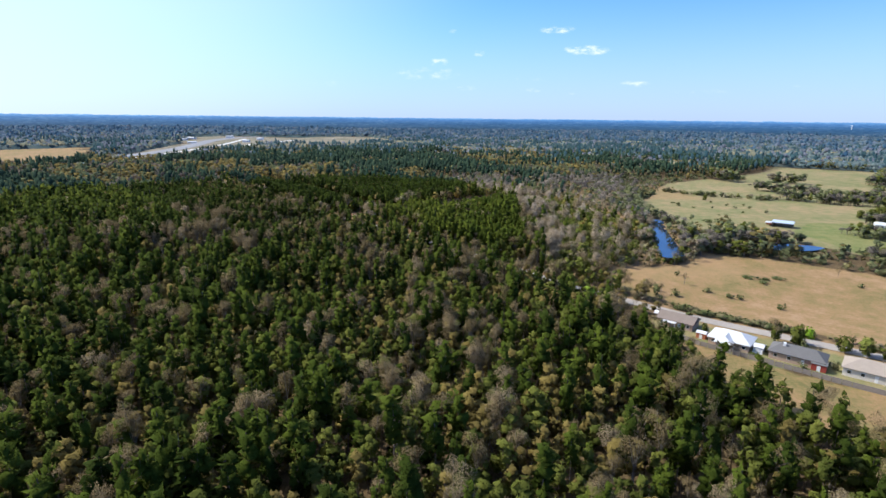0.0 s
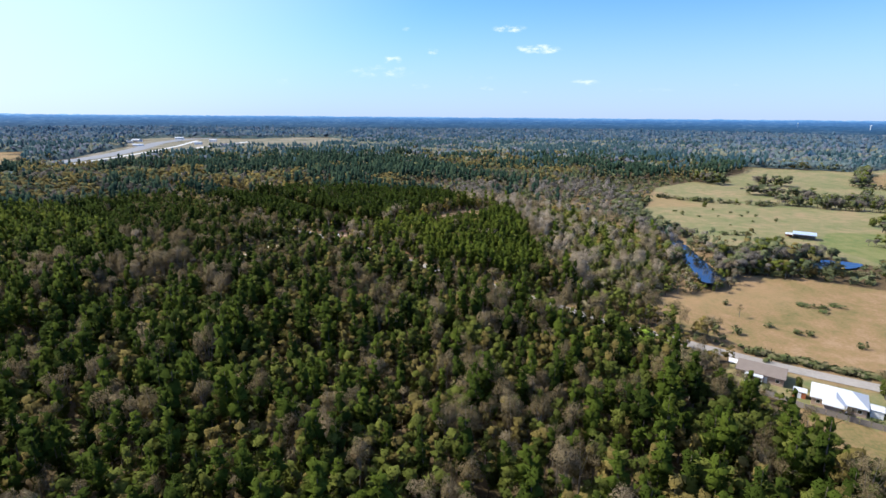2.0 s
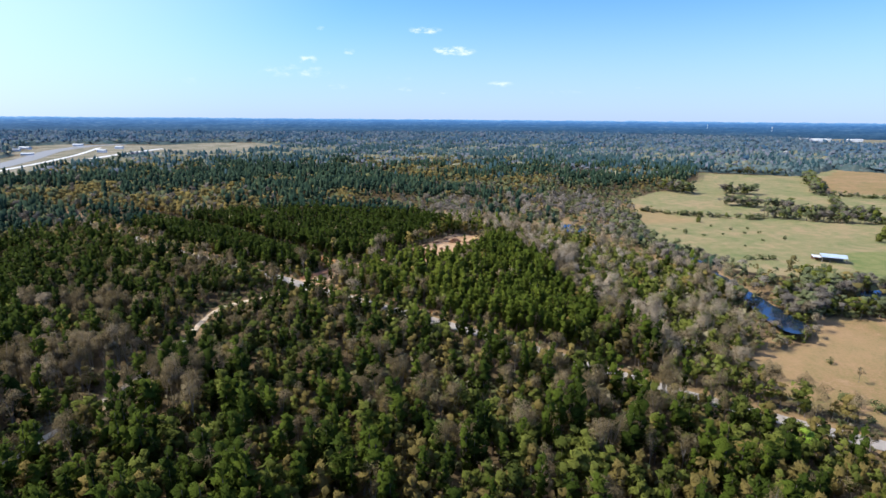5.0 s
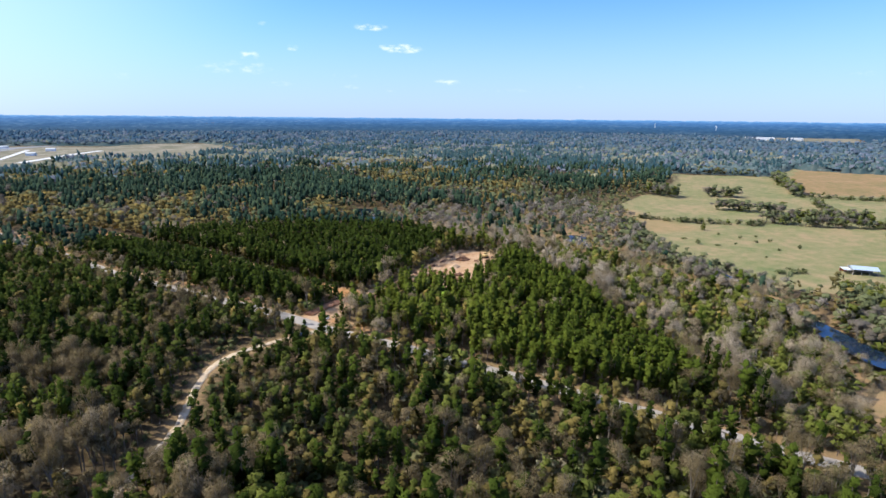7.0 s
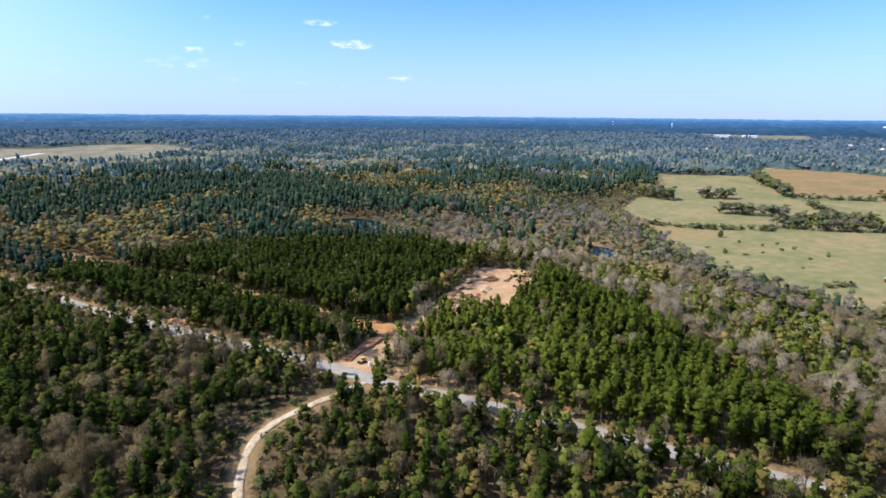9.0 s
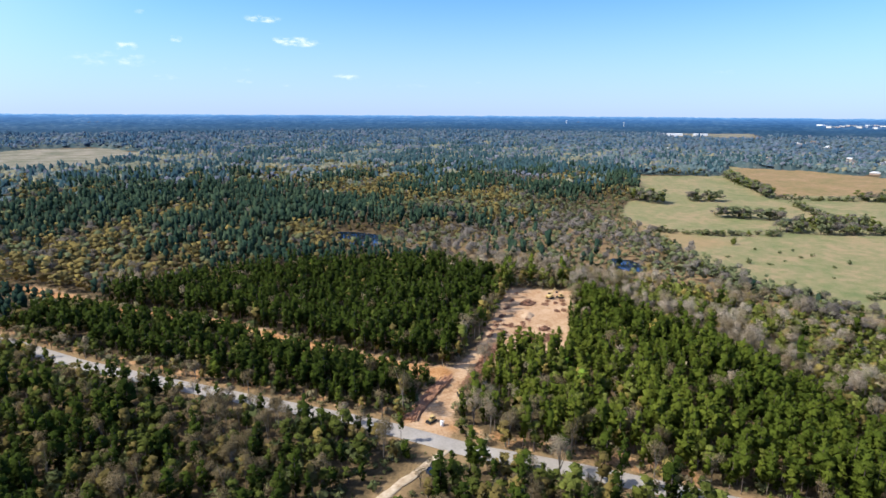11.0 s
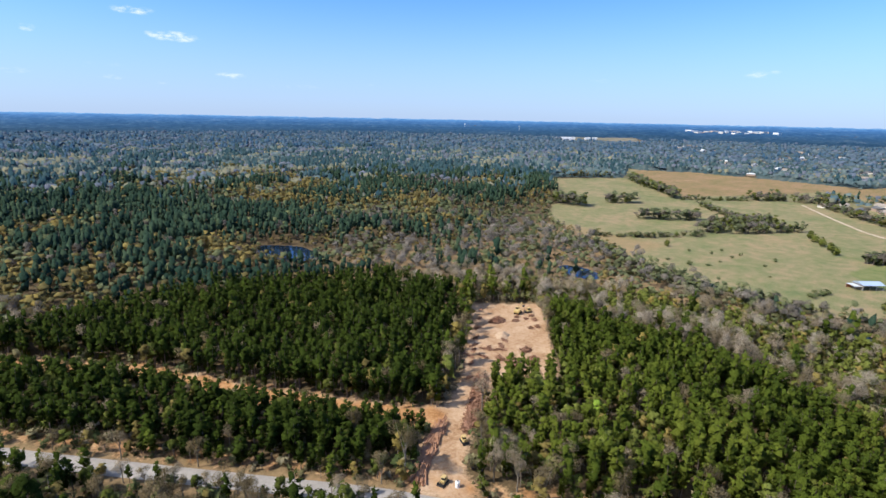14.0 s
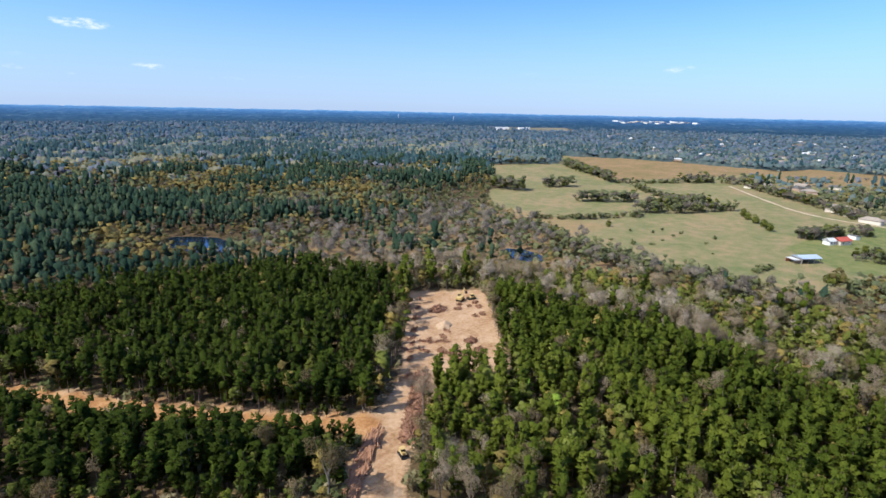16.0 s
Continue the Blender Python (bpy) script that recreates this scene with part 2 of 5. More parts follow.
ROAD = [(-420, 760), (-290, 640), (-217, 550), (-164, 478), (-136, 447), (-110, 419), (-80, 387), (-61, 362), (-40, 341), (-20, 320), (2, 298), (25, 276), (48, 252), (92, 212), (108, 198), (136, 177), (210, 122), (330, 20)]
TRACK = [(-66, 366), (-76, 362), (-87, 358), (-99, 352), (-105, 345), (-108, 336), (-110, 322), (-112, 308), (-117, 296), (-126, 280), (-140, 255), (-150, 220)]
BREAK = [(-48, 406), (-67, 428), (-82, 448), (-97, 470), (-113, 496), (-125, 507), (-154, 534), (-176, 563), (-201, 597)]
STRIP = [(-62, 388), (-84, 398), (-160, 485), (-222, 565), (-203, 596)] + BREAK[::-1]
CLEARING = [(35, 476), (61, 455), (5, 398), (-12, 409), (-19, 409), (-33, 399), (-50, 386), (-65, 369), (-73, 384), (-61.5, 394.5), (-52, 402.5), (-46, 406), (-30, 415), (-17, 426), (-1, 440)]
NEAR_PASTURE = [(82, 262), (100, 268), (117, 268), (134, 274), (145, 292), (172, 286), (223, 257), (300, 230), (330, 100), (290, 88), (167, 166), (142, 186), (112, 208), (80, 240)]
BUSH_PASTURE = [(218, 500), (274, 492), (340, 466), (384, 437), (330, 405), (296, 384), (276, 376), (300, 360), (330, 345), (300, 300), (240, 312), (200, 330), (172, 345), (158, 362), (160, 395), (168, 425), (188, 468)]
YARD = [(229, 343), (262, 375), (310, 368), (430, 330), (400, 250), (300, 255), (237, 292)]
LOW_MEADOW = [(362, 642), (392, 622), (466, 586), (468, 564), (418, 517), (400, 481), (385, 443), (321, 479), (260, 507), (232, 547), (262, 606)]
HIGH_MEADOW = [(519, 811), (629, 748), (579, 694), (491, 602), (454, 594), (395, 624), (373, 650), (382, 697)]
TAN_FIELD = [(794, 845), (862, 766), (866, 662), (867, 578), (843, 498), (946, 471), (912, 374), (736, 361), (680, 404), (672, 444), (759, 517), (633, 547), (543, 593), (515, 614), (579, 694)]
LONG_FIELD = [(492, 568), (576, 517), (511, 455), (459, 409), (415, 370), (383, 334), (346, 331), (333, 357), (350, 388), (392, 438), (424, 474), (454, 518)]
LAWN = [(84, 182), (92, 174), (106, 162), (127, 144), (170, 108), (158, 80), (107, 114), (92, 136), (84, 158)]
LOTS = [(86, 205), (92, 208), (106, 195), (136, 174), (190, 132), (168, 112), (126, 146), (106, 163), (92, 178), (82, 196)]
FAR_FIELD = [(-569, 1640), (-423, 1660), (-340, 1768), (-242, 1797), (-134, 1620), (-150, 1400), (-200, 1290), (-251, 1234), (-299, 1218), (-390, 1240), (-402, 1330), (-480, 1400)]
WEST_FIELD = [(-900, 983), (-729, 1141), (-520, 783), (-568, 689), (-700, 680)]
WORKS = [(-562, 850), (-575, 1000), (-618, 1278), (-650, 1341), (-713, 1548), (-691, 1611), (-593, 1668), (-434, 1652), (-420, 1495), (-398, 1230), (-405, 1110), (-430, 1000), (-432, 860), (-450, 830)]
POND = [(150, 386), (160, 384), (150, 350), (142, 322), (136, 298), (130, 276), (118, 273), (120, 288), (127, 308), (134, 335), (141, 362)]
BACK_POND = [(-4, 655), (14, 640), (20, 624), (12, 604), (2, 598), (-8, 612), (-12, 636)]
SWAMP_POND = [(128, 496), (136, 486), (134, 471), (124, 463), (117, 468), (118, 482)]
BARN_POND = [(194, 311), (210, 313), (224, 304), (212, 296), (192, 296), (186, 303)]
PONDS = [POND, BACK_POND, SWAMP_POND, BARN_POND]
FIELDS = [(200, 332), (172, 345), (158, 362), (160, 395), (160, 425), (176, 468), (200, 505), (222, 550), (255, 607), (325, 660), (392, 650), (440, 740), (515, 835), (640, 768), (810, 870), (800, 564), (850, 368), (700, 352), (640, 300), (470, 240), (300, 236), (237, 292)]
SETTLED = [(420, 350), (470, 395), (560, 480), (640, 500), (700, 352), (640, 300), (430, 300)]
LANE = [(566, 492), (493, 445), (433, 404), (410, 379), (399, 352), (402, 320)]
# hedges: line, width, height
HEDGES = [([(629, 748), (566, 686), (517, 627), (481, 597)], 11, 9.0), ([(383, 638), (417, 614)], 16, 9.0), ([(337, 664), (338, 644), (348, 632)], 18, 10.0), ([(325, 561), (345, 540), (364, 518)], 16, 7.5),
          ([(311, 491), (331, 476), (356, 459), (390, 441)], 12, 7.0), ([(352, 499), (376, 482), (404, 468)], 20, 7.5), ([(470, 568), (423, 522), (393, 483)], 6, 4.5), ([(224, 541), (237, 524), (256, 505), (295, 486), (311, 490)], 6, 3.5),
          ([(481, 597), (510, 573), (552, 544), (590, 518)], 6, 4.5), ([(559, 545), (587, 520)], 15, 9.0), ([(592, 511), (593, 489), (636, 471)], 14, 8.0),
          ([(178, 514), (186, 506), (172, 477), (154, 440), (146, 412), (150, 388), (164, 360)], 12, 5.0),
          ([(119, 304), (126, 335), (133, 362), (143, 390)], 8, 7.0), ([(134, 292), (160, 302), (186, 314)], 17, 8.0), ([(186, 314), (218, 318)], 12, 5.0), ([(148, 291), (166, 290), (180, 290)], 12, 6.5), ([(236, 284), (246, 272), (300, 244)], 13, 7.0), ([(186, 290), (206, 287), (230, 285)], 6, 2.2),
          ([(420, 352), (480, 397), (575, 474)], 12, 6.0), ([(260, 340), (276, 322), (300, 310)], 12, 6.0), ([(300, 372), (330, 362), (350, 340)], 10, 6.0)]
TOWN_FIELD = [(1400, 1480), (1700, 1750), (1990, 1560), (1640, 1270)]
SIDE_YARD = [(80, 200), (82, 186), (90, 174), (100, 178), (94, 196), (88, 206)]
GREENS = [YARD, FIELDS, LOW_MEADOW, HIGH_MEADOW, LONG_FIELD, BUSH_PASTURE]
TANS = [NEAR_PASTURE, LAWN, TAN_FIELD, WEST_FIELD]
NEAR = [(-100, 78), (100, 78), (84, 140), (60, 250), (57, 340), (64, 452), (14, 408), (-30, 425), (-120, 455), (-195, 385), (-175, 250), (-135, 150)]
FLIGHT = [(0, 95), (-60, 200), (-118, 300), (-95, 335)]
PLANT_A = [(-60, 396), (-5, 445), (31, 482), (20, 540), (-10, 585), (-70, 590), (-150, 545), (-210, 600), (-270, 620), (-225, 565), (-160, 485), (-84, 398)]
YOUNG = [(-280, 560), (-170, 478), (-112, 414), (-66, 360), (-20, 314), (60, 236), (24, 216), (-50, 252), (-105, 290), (-200, 370), (-310, 470)]
PLANT_B = [(-40, 348), (-18, 324), (4, 302), (40, 272), (46, 282), (49, 310), (53, 350), (55, 395), (60, 430), (62, 450), (12, 406), (-8, 416), (-48, 384)]


rng = random.Random(7)
FAR_HOUSES = [(x, (0.28 + 0.46 * rng.random()) * x + rng.uniform(-40, 60)) for x in [rng.uniform(1000, 1950) for _ in range(54)] + [rng.uniform(1000, 1800) for _ in range(40)]]


VILLAGE = [(571, 472), (598, 460), (592, 427), (572, 415), (562, 437), (625, 430), (640, 400), (452, 374), (436, 362), (465, 372), (412, 345), (1026, 1183), (1027, 1036), (956, 837), (1014, 914), (908, 678)]


def by_house(x, y):
    """In the clearing on the open side of a far house."""
    o = np.zeros(np.shape(x), bool)
    for hx, hy in FAR_HOUSES + VILLAGE:
        l = math.hypot(hx, hy - 300)
        ux, uy = hx / l, (hy - 300) / l
        a, b = (x - hx) * ux + (y - hy) * uy, -(x - hx) * uy + (y - hy) * ux
        o |= ((a + 22) / 32) ** 2 + (b / 13) ** 2 < 1
    return o


def open_land(x, y, grow=0.0):
    o = np.zeros(np.shape(x), bool)
    for p in GREENS + TANS + PONDS + [CLEARING, LOTS, WORKS, FAR_FIELD, SIDE_YARD, TOWN_FIELD]:
        o |= inside(x, y, p)
    o |= from_line(x, y, ROAD) < 3.6 + 1.0 * smooth(0, 40, x) + grow
    o |= from_line(x, y, [(x + 6.2, y + 5.6) for x, y in ROAD[1:10]]) < 1.3
    o |= from_line(x, y, TRACK) < 3.6 + grow
    o |= from_line(x, y, BREAK) < 5.2 + grow
    return o


# ---- ground: one sheet to the horizon ----
def spread(lo, hi, step, end):
    """Grid lines: even from lo to hi, then ever wider out to the end on both sides."""
    inner = list(np.arange(lo, hi + 0.1, step))
    a, s = [], step
    v = hi
    while v < end:
        s *= 1.13
        v += s
        a.append(min(v, end))
    b, s = [], step
    v = lo
    while v > -end:
        s *= 1.13
        v -= s
        b.append(max(v, -end))
    return np.array(b[::-1] + inner + a)


def mesh_from(name, verts, faces, mats=(), tint=None, slots=None, flat=True, normals=None):
    """A mesh from numpy arrays: vertices (n, 3), faces (m, k) of one size."""
    me = bpy.data.meshes.new(name)
    n, (m, k) = len(verts), faces.shape
    me.vertices.add(n)
    me.vertices.foreach_set("co", np.ascontiguousarray(verts, np.float32).ravel())
    me.loops.add(m * k)
    me.loops.foreach_set("vertex_index", np.ascontiguousarray(faces, np.int32).ravel())
    me.polygons.add(m)
    me.polygons.foreach_set("loop_start", np.arange(0, m * k, k, dtype=np.int32))
    me.polygons.foreach_set("loop_total", np.full(m, k, np.int32))
    for mat in mats:
        me.materials.append(mat)
    if slots is not None:
        me.polygons.foreach_set("material_index", np.ascontiguousarray(slots, np.int32))
    if tint is not None:
        me.attributes.new("tint", "FLOAT", "POINT").data.foreach_set("value", np.ascontiguousarray(tint, np.float32))
    if normals is not None:
        me.attributes.new("custom_normal", "FLOAT_VECTOR", "POINT").data.foreach_set("vector", np.ascontiguousarray(normals, np.float32).ravel())
    me.update(calc_edges=True)
    me.polygons.foreach_set("use_smooth", np.full(m, normals is not None or not flat))
    return me


def grid_faces(nx, ny):
    i = (np.arange(ny - 1)[:, None] * nx + np.arange(nx - 1)[None, :]).ravel()
    return np.stack([i, i + 1, i + nx + 1, i + nx], 1)


gx, gy = spread(-230, 620, 5.0, 4950), spread(60, 680, 5.0, 4950)
GX, GY = np.meshgrid(gx, gy)
GX, GY = GX.ravel(), GY.ravel()
GZ = height(GX, GY)
for p in PONDS:
    GZ = GZ - 0.9 * inside(GX, GY, p)
GZ = GZ + 0.35 * (waves(GX, GY, 18, 5) - 0.5) * (1 - (from_line(GX, GY, ROAD) < 14)) * (~inside(GX, GY, CLEARING)) * (np.hypot(GX, GY) < 1200)


def cover(x, y, polys, soft=2.0):
    c = np.zeros(np.shape(x))
    for dx, dy in ((0, 0), (soft, soft), (-soft, soft), (soft, -soft), (-soft, -soft)):
        hit = np.zeros(np.shape(x), bool)
        for p in polys:
            hit |= inside(x + dx, y + dy, p)
        c += 0.2 * hit
    return c


clay = np.maximum(cover(GX, GY, [CLEARING]), 1 - smooth(5.0, 9.5, from_line(GX, GY, BREAK)))
bank = [(x + 6.2, y + 5.6) for x, y in ROAD[1:10]]
clay = np.maximum(clay, 0.62 * (1 - smooth(1.0, 4.0, from_line(GX, GY, bank))))
bog = np.maximum(smooth(50, 62, GX) * (1 - smooth(150, 166, GX)) * smooth(232, 262, GY) * (1 - smooth(455, 520, GY)), smooth(470, 490, GY) * (1 - smooth(570, 640, GY)) * smooth(-40, 30, GX) * (1 - smooth(230, 260, GX)))
verge = np.maximum(1 - smooth(3.5, 8, from_line(GX, GY, ROAD)), 0.68 * bog)
verge = np.maximum(verge, 0.75 * (1 - smooth(2.5, 6, from_line(GX, GY, TRACK))))

rust = np.maximum(0.95 * (1 - smooth(4.0, 8.0, from_line(GX, GY, BREAK))), 0.66 * (1 - smooth(1.0, 4.0, from_line(GX, GY, bank))))

GROUND, gt, gb = material("land", 0.95, spec=0.1)


def attr(t, name):
    n = t.nodes.new("ShaderNodeAttribute")
    n.attribute_name = name
    return n.outputs["Fac"]


def edge(t, fac, wob, soft=0.12):
    """A cover mask with a ragged border."""
    n = t.nodes.new("ShaderNodeMapRange")
    n.inputs[1].default_value, n.inputs[2].default_value = 0.5 - soft, 0.5 + soft
    link(t, math_node(t, "ADD", fac, math_node(t, "MULTIPLY", math_node(t, "SUBTRACT", wob, 0.5), 0.9)), n.inputs[0])
    return n.outputs[0]


fine, mid, broad = noise_tex(gt, 0.9, 6, 0.7), noise_tex(gt, 0.12, 5), noise_tex(gt, 0.022, 4)
litter = ramp(gt, math_node(gt, "ADD", math_node(gt, "MULTIPLY", fine, 0.6), math_node(gt, "MULTIPLY", mid, 0.4)),
              [(0.3, (0.042, 0.031, 0.016)), (0.5, (0.095, 0.066, 0.033)), (0.7, (0.18, 0.122, 0.06))])
grass = ramp(gt, math_node(gt, "ADD", math_node(gt, "MULTIPLY", mid, 0.36), math_node(gt, "ADD", math_node(gt, "MULTIPLY", broad, 0.34), math_node(gt, "MULTIPLY", fine, 0.3))),
             [(0.38, (0.125, 0.145, 0.055)), (0.45, (0.165, 0.167, 0.068)), (0.51, (0.215, 0.186, 0.086)), (0.57, (0.285, 0.208, 0.11))])
straw = ramp(gt, math_node(gt, "ADD", math_node(gt, "MULTIPLY", mid, 0.36), math_node(gt, "ADD", math_node(gt, "MULTIPLY", broad, 0.3), math_node(gt, "MULTIPLY", fine, 0.34))),
             [(0.4, (0.14, 0.125, 0.045)), (0.47, (0.215, 0.155, 0.065)), (0.53, (0.26, 0.165, 0.078)), (0.6, (0.32, 0.21, 0.115))])
lawn = ramp(gt, math_node(gt, "ADD", math_node(gt, "MULTIPLY", mid, 0.6), math_node(gt, "MULTIPLY", broad, 0.4)), [(0.4, (0.11, 0.14, 0.042)), (0.56, (0.19, 0.185, 0.07))])
earth = ramp(gt, math_node(gt, "ADD", math_node(gt, "MULTIPLY", fine, 0.45), math_node(gt, "MULTIPLY", mid, 0.55)),
             [(0.36, (0.25, 0.135, 0.062)), (0.48, (0.4, 0.247, 0.135)), (0.6, (0.5, 0.345, 0.21))])
col = mix(gt, edge(gt, attr(gt, "grass"), mid), litter, grass)
col = mix(gt, edge(gt, attr(gt, "lawn"), mid), col, lawn)
col = mix(gt, edge(gt, attr(gt, "straw"), mid), col, straw)
fallow = ramp(gt, math_node(gt, "ADD", math_node(gt, "MULTIPLY", mid, 0.4), math_node(gt, "MULTIPLY", broad, 0.6)), [(0.4, (0.12, 0.115, 0.07)), (0.5, (0.185, 0.165, 0.11)), (0.6, (0.26, 0.22, 0.16))])
col = mix(gt, edge(gt, attr(gt, "fallow"), mid), col, fallow)
col = mix(gt, math_node(gt, "MULTIPLY", edge(gt, attr(gt, "verge"), fine, 0.25), 0.8), col, mix(gt, mid, (0.22, 0.16, 0.075), (0.36, 0.22, 0.11)))
col = mix(gt, edge(gt, attr(gt, "clay"), fine, 0.2), col, earth)
red = ramp(gt, math_node(gt, "ADD", math_node(gt, "MULTIPLY", fine, 0.5), math_node(gt, "MULTIPLY", mid, 0.5)), [(0.38, (0.24, 0.11, 0.04)), (0.5, (0.38, 0.19, 0.075)), (0.62, (0.5, 0.3, 0.14))])
col = mix(gt, edge(gt, attr(gt, "rust"), fine, 0.2), col, red)
link(gt, col, gb.inputs["Base Color"])
bump(gt, gb, fine, 0.6, 0.5)
ground_mesh = mesh_from("ground", np.stack([GX, GY, GZ], 1), grid_faces(len(gx), len(gy)), [GROUND], flat=False)
for name, v in (("grass", cover(GX, GY, GREENS + [LOTS])), ("lawn", cover(GX, GY, [YARD])), ("straw", cover(GX, GY, TANS)), ("fallow", cover(GX, GY, [FAR_FIELD, WORKS, TOWN_FIELD])), ("clay", clay), ("verge", verge), ("rust", rust)):
    ground_mesh.attributes.new(name, "FLOAT", "POINT").data.foreach_set("value", np.ascontiguousarray(v, np.float32))
tagged(new("ground", ground_mesh), "flat woodland floor with pastures, bare clay and leaf litter", "ground", kind="structure")


def strip(name, line, width, mat, lift, step=2.0, ragged=0.0, seed=1):
    """A road laid along a line on the land, cambered a little."""
    rng = random.Random(seed)
    pts = []
    for (ax, ay), (bx, by) in zip(line, line[1:]):
        n = max(1, int(math.hypot(bx - ax, by - ay) / step))
        pts += [(ax + (bx - ax) * i / n, ay + (by - ay) * i / n) for i in range(n)]
    pts.append(line[-1])
    pts = np.array(pts, float)
    for _ in range(6):                                     # round the bends
        pts[1:-1] = 0.25 * pts[:-2] + 0.5 * pts[1:-1] + 0.25 * pts[2:]
    d = np.gradient(pts, axis=0)
    d /= np.linalg.norm(d, axis=1)[:, None]
    nrm = np.stack([-d[:, 1], d[:, 0]], 1)
    across = (-0.5, -0.46, -0.2, 0.0, 0.2, 0.46, 0.5)
    rise = (-0.12, 0.0, 0.05, 0.08, 0.05, 0.0, -0.12)
    vs = []
    for p, q in zip(pts, nrm):
        l, r = width * (1 + ragged * rng.uniform(-1, 1)), width * (1 + ragged * rng.uniform(-1, 1))
        for a, z in zip(across, rise):
            c = p + q * a * (l if a < 0 else r)
            vs.append((c[0], c[1], float(height(np.array(p[0]), np.array(p[1]))) + lift + z))
    me = mesh_from(name, np.array(vs), grid_faces(7, len(pts)), [mat], flat=False)
    return new(name, me)


ASPHALT = speckled("worn_asphalt", [(0.3, (0.24, 0.21, 0.175)), (0.7, (0.37, 0.33, 0.28))], 1.5, 0.85, big=0.08, relief=0.2, dist=0.02)
SAND = speckled("sandy_track", [(0.35, (0.28, 0.19, 0.11)), (0.5, (0.43, 0.33, 0.215)), (0.65, (0.57, 0.47, 0.345))], 0.8, 0.95, big=0.09)
tagged(strip("road", ROAD, 6.2, ASPHALT, 0.3), "pale worn asphalt county road between the woods", "road", kind="structure")
tagged(strip("dirt_track", TRACK, 2.5, SAND, 0.22, ragged=0.25, seed=4), "pale sandy dirt track curving off through the woods", "track", kind="structure")

tagged(strip("farm_lane", LANE, 3.0, SAND, 0.25, step=6, ragged=0.2, seed=6), "pale sandy lane along the edge of the long field", "lane", kind="structure")

WATER, wtr, wb = material("pond_water", 0.08, spec=0.6)
link(wtr, ramp(wtr, noise_tex(wtr, 0.1), [(0.35, (0.006, 0.012, 0.022)), (0.65, (0.012, 0.026, 0.05))]), wb.inputs["Base Color"])
bump(wtr, wb, noise_tex(wtr, 1.4), 0.08, 0.05)
for i, poly in enumerate(PONDS):
    bm = bmesh.new()
    pts = []
    n = len(poly)
    for k in range(n):                                     # rounded shore through the corners
        p0, p1, p2, p3 = (Vector(poly[(k + j) % n]) for j in (-1, 0, 1, 2))
        for s in range(5):
            u = s / 5
            pts.append(0.5 * ((2 * p1) + (p2 - p0) * u + (2 * p0 - 5 * p1 + 4 * p2 - p3) * u * u + (3 * p1 - p0 - 3 * p2 + p3) * u ** 3))
    lev = float(np.mean(height(np.array([p.x for p in pts]), np.array([p.y for p in pts])))) - 0.15
    lev = max(lev, max(float(height(np.array(p.x), np.array(p.y))) for p in pts) - 0.35)
    bm.faces.new([bm.verts.new((p.x, p.y, lev)) for p in pts])
    bmesh.ops.triangulate(bm, faces=bm.faces[:])
    me = bpy.data.meshes.new("water")
    bm.to_mesh(me)
    bm.free()
    me.materials.append(WATER)
    tagged(new(f"water_{i + 1}", me), "dark blue pond water among trees", "pond", kind="structure")


# ---- trees: shapes ----
def prism(a, b, ra, rb, sides):
    """A tapered stem between two points, as triangles."""
    a, b = np.array(a, float), np.array(b, float)
    d = (b - a) / (np.linalg.norm(b - a) + 1e-9)
    u = np.cross(d, (0.31, 0.87, 0.2))
    u /= np.linalg.norm(u)
    w = np.cross(d, u)
    ang = np.arange(sides) * 2 * math.pi / sides
    ring = np.cos(ang)[:, None] * u + np.sin(ang)[:, None] * w
    v = np.concatenate([a + ring * ra, b + ring * rb])
    f = []
    for i in range(sides):
        j = (i + 1) % sides
        f += [(i, j, sides + j), (i, sides + j, sides + i)]
    return v, np.array(f), np.concatenate([ring, ring])


def join(pieces):
    vs, fs, ns, n = [], [], [], 0
    for v, f, m in pieces:
        vs.append(v)
        fs.append(f + n)
        ns.append(m)
        n += len(v)
    return np.concatenate(vs), np.concatenate(fs), np.concatenate(ns)


def unit(v):
    return v / (np.linalg.norm(v, axis=1)[:, None] + 1e-9)


def leaves(rng, centres, size, thin=1.0, along=None, out=None, loose=0.16, lie=0.0):
    """A loose triangle of leaf or twig at each centre, its shading turned outward as a whole spray's would be."""
    n = len(centres)
    a = unit(rng.normal(size=(n, 3)) if along is None else along + 0.35 * rng.normal(size=(n, 3)))
    s = (size * rng.uniform(0.6, 1.4, n))[:, None]
    if out is None:
        out = rng.normal(size=(n, 3))
    out = unit(unit(out) + loose * rng.normal(size=(n, 3)))
    face = unit((1 - lie) * rng.normal(size=(n, 3)) + 1.4 * lie * out)   # sprays lie more or less along the crown's surface
    a = unit(a - lie * np.sum(a * face, 1)[:, None] * face)
    b = unit(np.cross(a, face))
    flip = np.sum(np.cross(b, a) * out, 1) < 0             # the front of each leaf looks outward
    b = np.where(flip[:, None], -b, b)
    v = np.stack([centres - a * s * 0.5 - b * s * 0.42 * thin, centres - a * s * 0.5 + b * s * 0.42 * thin, centres + a * s * 0.6], 1)
    return v.reshape(-1, 3), np.arange(3 * n).reshape(n, 3), np.repeat(out, 3, 0)


OCTA = np.array([(1, 0, 0), (-1, 0, 0), (0, 1, 0), (0, -1, 0), (0, 0, 1), (0, 0, -1)], float)
OCTA_FACES = np.array([(0, 2, 4), (2, 1, 4), (1, 3, 4), (3, 0, 4), (2, 0, 5), (1, 2, 5), (3, 1, 5), (0, 3, 5)])


